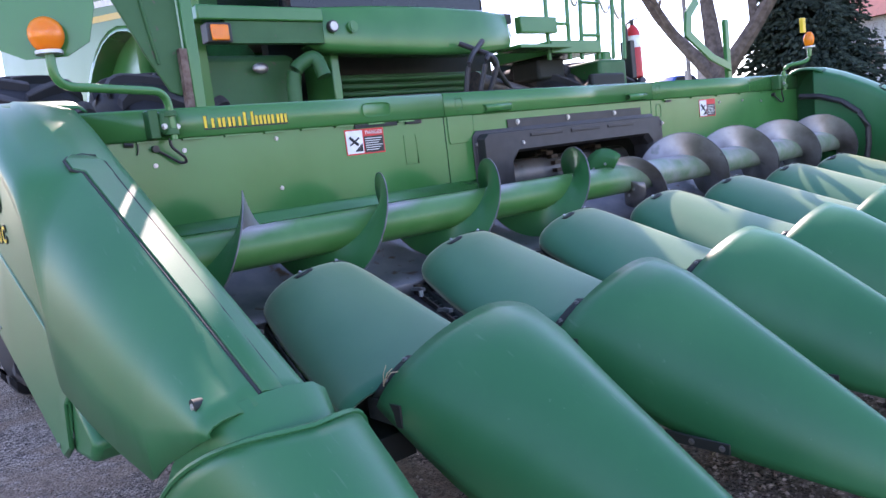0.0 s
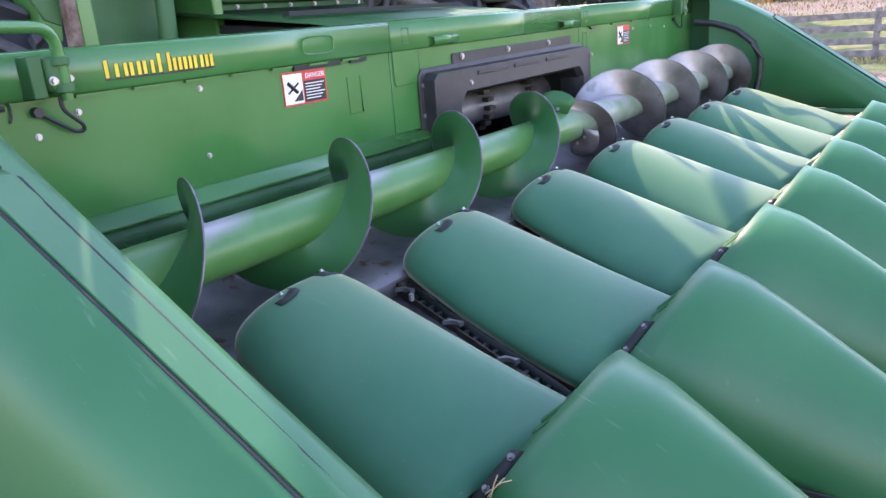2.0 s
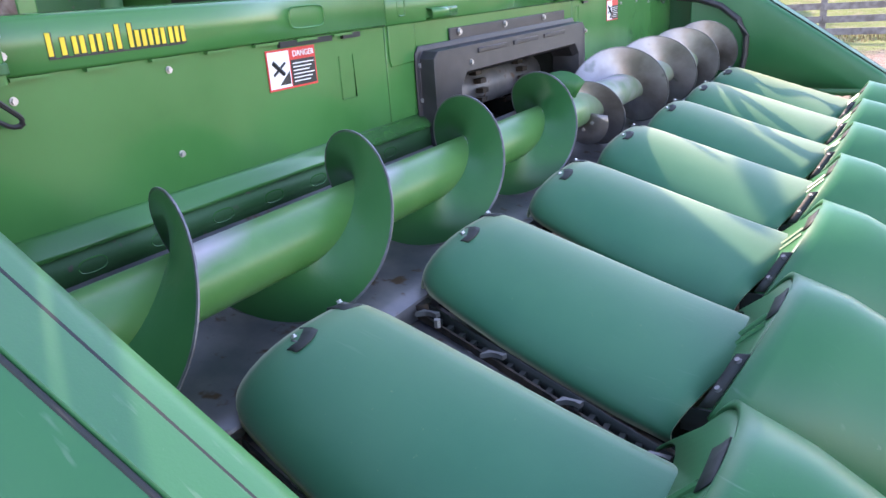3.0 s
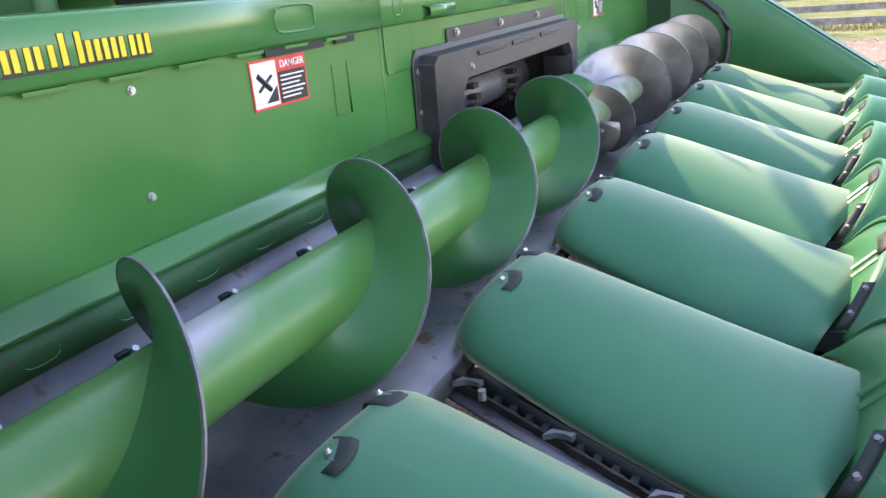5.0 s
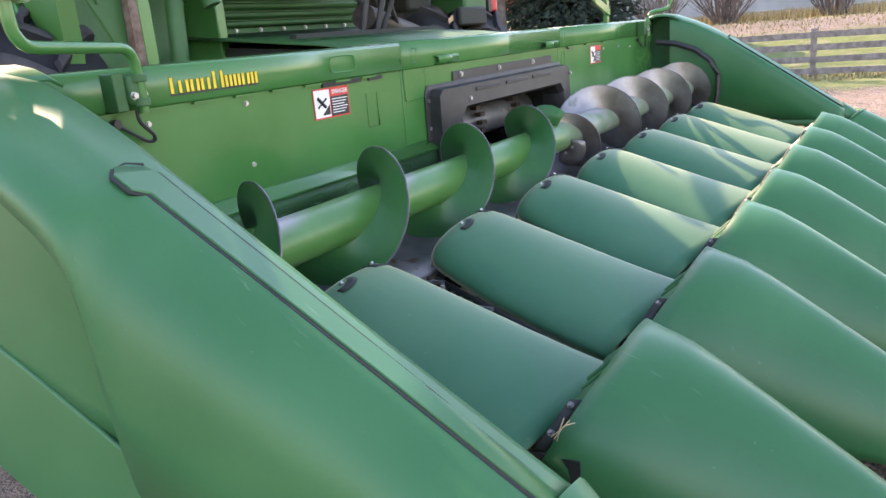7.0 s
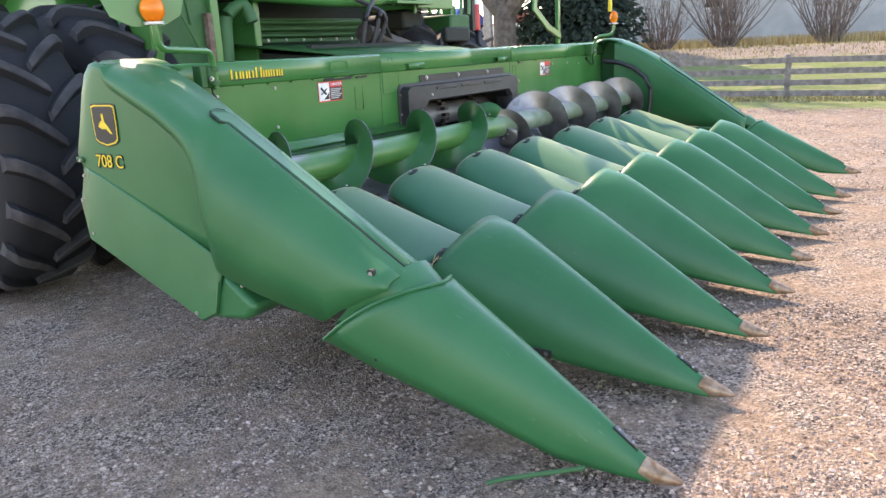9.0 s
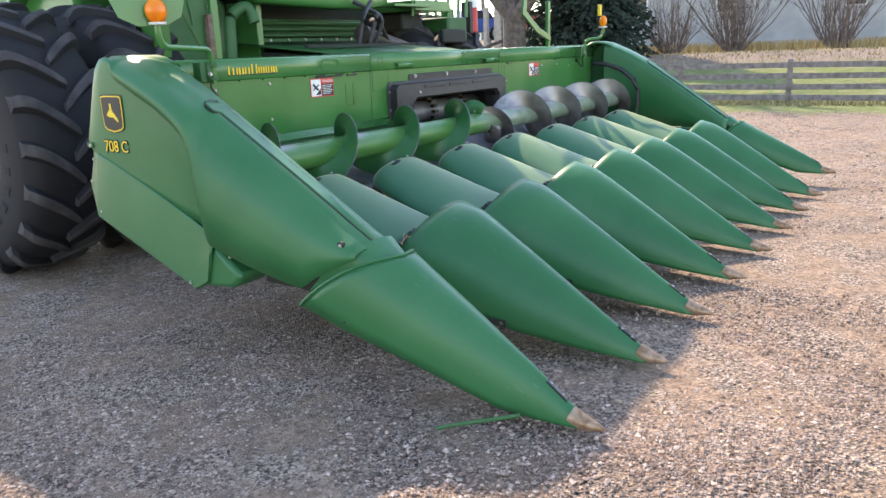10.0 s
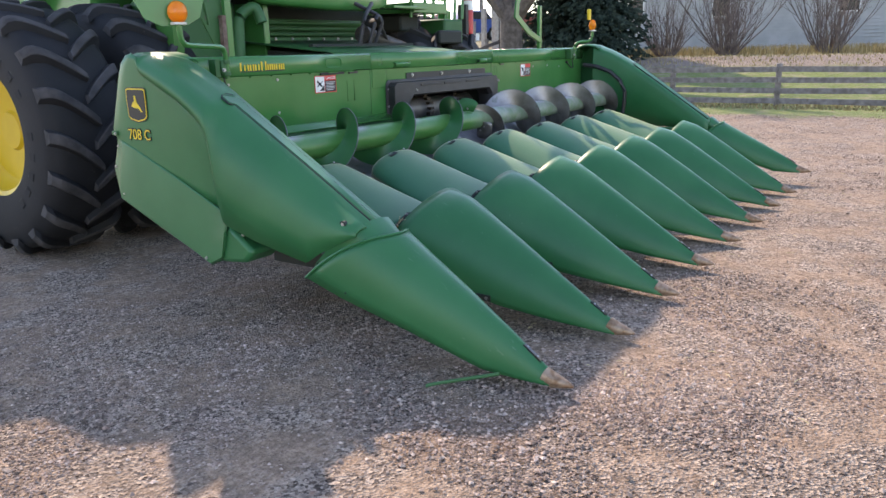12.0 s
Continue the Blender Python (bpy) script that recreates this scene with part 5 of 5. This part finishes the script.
for x, lean in ((4.50, 0.03), (4.78, 0.05), (4.95, 0.10), (5.20, 0.10), (5.42, 0.12), (5.60, 0.10)):
    part("rail_post", tube([(x, 4.16, 1.90), (x + lean, 4.16, 3.2)], 0.020, 8), PAINT, plat)
for x0, x1, z in ((4.50, 4.79, 2.22), (4.51, 4.80, 2.52), (4.97, 5.22, 2.12), (4.98, 5.24, 2.42), (4.99, 5.27, 2.72)):
    part("rung", tube([(x0, 4.15, z), (x1, 4.15, z)], 0.016, 8), PAINT, plat)
for xa, xb, z in ((4.84, 5.0, 2.55), (5.27, 5.48, 2.50), (5.48, 5.66, 2.45)):
    part("safety_chain", tube([(xa + (xb - xa) * j / 10, 4.17, z - 0.16 * math.sin(math.pi * j / 10)) for j in range(11)], 0.012, 6), BOLT, plat)
# hoses and shafts under the cab
for j, pts in enumerate((((3.05, 3.75, 1.50), (3.1, 3.7, 1.85), (3.35, 3.8, 2.0)), ((3.15, 3.72, 1.50), (3.25, 3.65, 1.9), (3.5, 3.8, 1.75), (3.9, 4.0, 1.55)), ((3.3, 3.8, 1.5), (3.42, 3.7, 1.85), (3.2, 3.9, 2.0)))):
    part("hose", tube(bend(pts, 0.1), 0.020, 8), BLACK, combine)
part("drive_shaft", tube([(3.3, 3.9, 1.70), (4.4, 4.1, 1.50)], 0.09, 14), CHAIN, combine)

# fire extinguisher on the platform corner
ext = thing("fire_extinguisher", "red fire extinguisher strapped to the platform corner", "fire extinguisher")
part("cylinder", tube([(6.00, 4.33, 1.72), (6.00, 4.33, 1.735), (6.00, 4.33, 2.18), (6.00, 4.33, 2.23), (6.00, 4.33, 2.26)], [0.06, 0.075, 0.075, 0.05, 0.022], 18), RED, ext)
part("label_band", tube([(6.00, 4.33, 2.03), (6.00, 4.33, 2.15)], 0.0765, 18), DECAL_W, ext)
part("valve", tube([(6.00, 4.33, 2.26), (6.00, 4.33, 2.31)], 0.022, 8), BLACK, ext)
part("handle", tube([(5.96, 4.33, 2.31), (6.10, 4.33, 2.33)], 0.010, 6), BOLT, ext)
part("hose", tube(bend([(5.98, 4.33, 2.29), (5.90, 4.33, 2.28), (5.90, 4.33, 1.95)], 0.05), 0.012, 6), BLACK, ext)
part("bracket", box(5.88, 5.95, 4.28, 4.41, 1.72, 2.10), BLACK, ext, bevel=0.005)

# ---------------------------------------------------------------- fence and distance
fence = thing("board_fence", "weathered grey-brown board fence with four rails", "fence")
for j in range(-9, 9):
    y = 2.52 + 2.58 * j
    part("post", box(17.18, 17.30, y - 0.06, y + 0.06, -0.05, 1.02), WOOD, fence, bevel=0.01)
    for z in (0.13, 0.38, 0.63, 0.88):
        tilt = random.uniform(-0.012, 0.012)
        b = bmesh.new()
        add_grid(b, [[(x, yy, z + q + s) for x, q in ((17.13, -0.065), (17.17, -0.065), (17.17, 0.065), (17.13, 0.065))] for yy, s in ((y, tilt), (y + 2.57, -tilt))], close_u=True, cap=True)
        part("rail", b, WOOD, fence, smooth=False)


side_fence = thing("board_fence", "weathered board fence climbing the bank behind the yard", "fence")
for j in range(6):
    xa, ya = 20.0 + 1.9 * j, 14.4 + 0.16 * j
    xb, yb = xa + 1.9, ya + 0.16
    za, zb = rise(xa, ya), rise(xb, yb)
    part("post", box(xa - 0.06, xa + 0.06, ya - 0.06, ya + 0.06, za - 0.1, za + 1.15), WOOD, side_fence, bevel=0.01)
    for z in (0.25, 0.55, 0.88):
        b = bmesh.new()
        add_grid(b, [[(x, y + q, h + z + v) for q, v in ((-0.09, -0.07), (-0.06, -0.07), (-0.06, 0.07), (-0.09, 0.07))] for x, y, h in ((xa, ya, za), (xb, yb, zb))], close_u=True, cap=True)
        part("rail", b, WOOD, side_fence, smooth=False)


def house():
    h = thing("house", "white clapboard house with small dark windows", "house")
    x0, z0 = 41.0, 1.0
    y0, y1 = 0.0, 19.0
    wall = part("wall", box(x0, x0 + 9, y0, y1, z0, 5.4), SIDING, h)
    for j in range(24):
        z = z0 + 0.35 + 0.17 * j
        part("clapboard", grid([[(x0 - 0.005, y, z + 0.17) for y in (y0, y1)], [(x0 - 0.06, y, z) for y in (y0, y1)], [(x0, y, z - 0.002) for y in (y0, y1)]]), SIDING, wall, smooth=False)
    for y in (4.0, 10.2, 15.0):
        w = part("window", box(x0 - 0.07, x0, y - 0.5, y + 0.5, 2.9, 4.1), WHITE, h)
        part("pane", box(x0 - 0.085, x0 - 0.07, y - 0.43, y + 0.43, 2.97, 4.03), GLASS_DARK, w)
    part("roof", extrude_outline([(x0 - 0.6, 5.3), (x0 + 4.5, 8.2), (x0 + 9.6, 5.3)], "y", y0 - 0.4, y1 + 0.4), ROOF, h)


house()


def dry_grass():
    """Tufts of dead grass on the bank and under the fence."""
    rng = np.random.default_rng(9)
    bm_v, bm_f = [], []
    for n, xa, xb, ya, yb, tall in ((9000, 29.5, 34.0, -8, 16, 0.42), (5000, 16.2, 18.2, -8, 12, 0.10), (3500, 23.0, 28.0, -8, 14, 0.12)):
        for x, y, a, h, l in zip(rng.uniform(xa, xb, n), rng.uniform(ya, yb, n), rng.uniform(0, 6.3, n), tall * rng.uniform(0.4, 1.1, n), rng.uniform(0.1, 0.5, n)):
            z = rise(x) - 0.01
            dx, dy = 0.022 * math.cos(a), 0.022 * math.sin(a)
            i = len(bm_v)
            bm_v += [(x - dx, y - dy, z), (x + dx, y + dy, z), (x + l * h * math.sin(a), y - l * h * math.cos(a), z + h)]
            bm_f.append((i, i + 1, i + 2))
    me = bpy.data.meshes.new("dry_grass")
    me.from_pydata(bm_v, [], bm_f)
    me.materials.append(DRY_GRASS)
    tagged(new("dry_grass", me), "tufts of yellow dead grass on the bank", "grass", kind="stuff")


dry_grass()


def bush(x, y, n, tall, seed):
    rng = random.Random(seed)
    b = thing("bare_shrub", "leafless brown shrub with many upright stems", "shrub", group="shrubs by the house")
    bm = bmesh.new()

    def branch(p, d, length, r, depth):
        pts, q, dd = [p], Vector(p), Vector(d)
        for _ in range(4):
            dd = (dd + Vector((rng.uniform(-0.24, 0.24), rng.uniform(-0.24, 0.24), 0.08))).normalized()
            q = q + dd * length / 4
            pts.append(q.copy())
        add_tube(bm, pts, [r * (1 - 0.17 * i) for i in range(5)], 4, cap=False)
        if depth:
            for _ in range(3):
                i = rng.randint(1, 4)
                e = (dd + Vector((rng.uniform(-0.8, 0.8), rng.uniform(-0.8, 0.8), rng.uniform(-0.1, 0.5)))).normalized()
                branch(pts[i], e, length * 0.55, r * 0.42, depth - 1)

    z = rise(x)
    for _ in range(int(n * 1.6)):
        a, lean = rng.uniform(0, 6.3), rng.uniform(0.05, 0.95) ** 1.3
        branch(Vector((x + 0.3 * math.cos(a), y + 0.3 * math.sin(a), z - 0.05)), Vector((lean * math.cos(a), lean * math.sin(a), 1)).normalized(), tall * rng.uniform(0.45, 1.15), 0.030, 2)
    part("crown", bm, SHRUB_BARK, b)


for x, y, n, tall, seed in ((29.5, 6.85, 34, 3.0, 1), (30.0, 3.2, 28, 3.0, 2), (29.0, 9.2, 26, 2.2, 3), (30.5, -0.6, 22, 2.8, 4), (31, -4.5, 18, 2.8, 8), (33, 13.5, 10, 2.6, 9)):
    bush(x, y, n, tall, seed)


def spruce(x, y, tall, wide, seed):
    rng = random.Random(seed)
    t = thing("spruce_tree", "dark dense spruce tree with drooping boughs", "tree")
    z0 = rise(x)
    part("trunk", tube([(x, y, z0 - 0.1), (x, y, z0 + tall)], [0.22, 0.03], 8), BARK, t)
    bm = bmesh.new()
    for i in range(1250):
        u = rng.random() ** 0.9
        z = z0 + 0.25 + (tall - 0.4) * u
        reach = wide * (1 - u) ** 0.85 * rng.uniform(0.72, 1.08) + 0.1
        a = rng.uniform(0, 6.283)
        d = Vector((math.cos(a), math.sin(a), 0))
        side = Vector((-d.y, d.x, 0))
        for j in range(7):
            s = (j + 1) / 7
            c = Vector((x, y, z)) + d * reach * s + Vector((0, 0, -0.28 * reach * s * s + 0.12 * s))
            w = 0.30 * (1.15 - s * 0.6)
            for q in (-1, 0, 1):
                e = c + side * q * w * 0.7 + Vector((rng.uniform(-0.08, 0.08), rng.uniform(-0.08, 0.08), rng.uniform(-0.10, 0.04)))
                tipv = e + (d * 0.7 + side * q * 0.7).normalized() * w + Vector((0, 0, -w * rng.uniform(0.1, 0.6)))
                v = [bm.verts.new(p) for p in (e - side * w * 0.28, e + side * w * 0.28 + Vector((0, 0, 0.05)), tipv)]
                bm.faces.new(v)
                v = [bm.verts.new(p) for p in (e + Vector((0, 0, w * 0.3)), e - Vector((0, 0, w * 0.35)), tipv)]
                bm.faces.new(v)
    part("crown", bm, NEEDLE, t, smooth=False)


spruce(26.0, 11.6, 7.6, 2.9, 3)


def bare_tree(x, y, r, seed):
    rng = random.Random(seed)
    t = thing("bare_tree", "large leafless tree with a forked grey trunk", "tree")
    z0 = rise(x)
    bm = bmesh.new()
    add_tube(bm, [(x, y, z0 - 0.1), (x, y, z0 + 0.6), (x - 0.02, y, z0 + 2.0)], [r * 1.35, r, r * 0.95], 14)
    part("trunk", bm, BARK, t)
    bm = bmesh.new()

    def limb(p, d, length, rad, depth):
        pts, q, dd = [p], Vector(p), Vector(d)
        for _ in range(5):
            dd = (dd + Vector((rng.uniform(-0.12, 0.12), rng.uniform(-0.12, 0.12), 0.05))).normalized()
            q = q + dd * length / 5
            pts.append(q.copy())
        add_tube(bm, pts, [rad * (1 - 0.13 * i) for i in range(6)], 8 if depth > 1 else 4, cap=False)
        if depth:
            for _ in range(4):
                i = rng.randint(2, 5)
                e = (dd + Vector((rng.uniform(-0.9, 0.9), rng.uniform(-0.9, 0.9), rng.uniform(-0.1, 0.6)))).normalized()
                limb(pts[i], e, length * 0.6, rad * 0.5, depth - 1)

    top = Vector((x, y, z0 + 1.9))
    limb(top, Vector((0.0, -0.75, 0.8)).normalized(), 5, r * 0.75, 3)
    limb(top, Vector((0.1, 0.15, 1)).normalized(), 5, r * 0.8, 3)
    limb(top, Vector((-0.2, 0.7, 0.9)).normalized(), 5, r * 0.6, 3)
    part("crown", bm, BARK, t)


bare_tree(22.65, 12.95, 0.42, 11)


def blue_car(x, y):
    z = rise(x, y)
    c = thing("parked_car", "blue parked car far across the yard", "car")
    body = [(-2.1, 0.35), (-2.15, 0.75), (-1.9, 0.95), (-1.1, 1.02), (-0.6, 1.45), (0.9, 1.48), (1.6, 1.05), (2.1, 0.98), (2.15, 0.4)]
    part("body", extrude_outline([(x + a, z + b) for a, b in body], "y", y - 0.85, y + 0.85), BLUE, c, bevel=0.08)
    part("window", extrude_outline([(x - 0.95, z + 1.04), (x - 0.52, z + 1.40), (x + 0.82, z + 1.42), (x + 1.35, z + 1.06)], "y", y - 0.86, y - 0.85), GLASS_DARK, c)
    for a in (-1.35, 1.35):
        w = part("wheel", tube([(x + a, y - 0.9, z + 0.33), (x + a, y - 0.65, z + 0.33)], 0.33, 16), RUBBER, c)
        part("hub", tube([(x + a, y - 0.91, z + 0.33), (x + a, y - 0.90, z + 0.33)], 0.19, 12), BOLT, w)


blue_car(31.0, 20.4)


def shed(x, y, w, d, h, m, label):
    s = thing("shed", label, "building")
    z = rise(x, y) - 0.05
    part("wall", box(x, x + w, y, y + d, z, z + h), m, s)
    part("roof", extrude_outline([(y - 0.3, z + h), (y + d / 2, z + h + d * 0.22), (y + d + 0.3, z + h)], "x", x - 0.3, x + w + 0.3), ROOF, s)
    part("door", box(x - 0.04, x, y + d * 0.35, y + d * 0.55, z, z + 2.1), WHITE, s)


shed(82, 41, 9, 5, 2.6, ROOF, "red farm shed far beyond the yard")
shed(90, 58, 12, 9, 2.6, WHITE, "pale farm building far beyond the yard")
for x, y, tall in ((24.9, 15.5, 2.1), (25.4, 15.3, 2.3), (25.0, 14.9, 2.0), (24.2, 15.6, 1.7)):
    z = rise(x, y)
    p = thing("gate_post", "tall pale weathered wooden post", "post", group="pale posts behind the yard")
    part("shaft", box(x - 0.09, x + 0.09, y - 0.09, y + 0.09, z - 0.1, z + tall), PALE_WOOD, p, bevel=0.02)
    part("cap", box(x - 0.10, x + 0.10, y - 0.10, y + 0.10, z + tall, z + tall + 0.03), PALE_WOOD, p, bevel=0.01)
pole = thing("utility_pole", "tall wooden utility pole", "pole")
part("shaft", tube([(38, 23.6, 1.5), (38, 23.6, 9.0)], [0.14, 0.10], 10), WOOD, pole)
part("crossarm", box(37.94, 38.06, 22.9, 24.3, 8.5, 8.62), WOOD, pole)
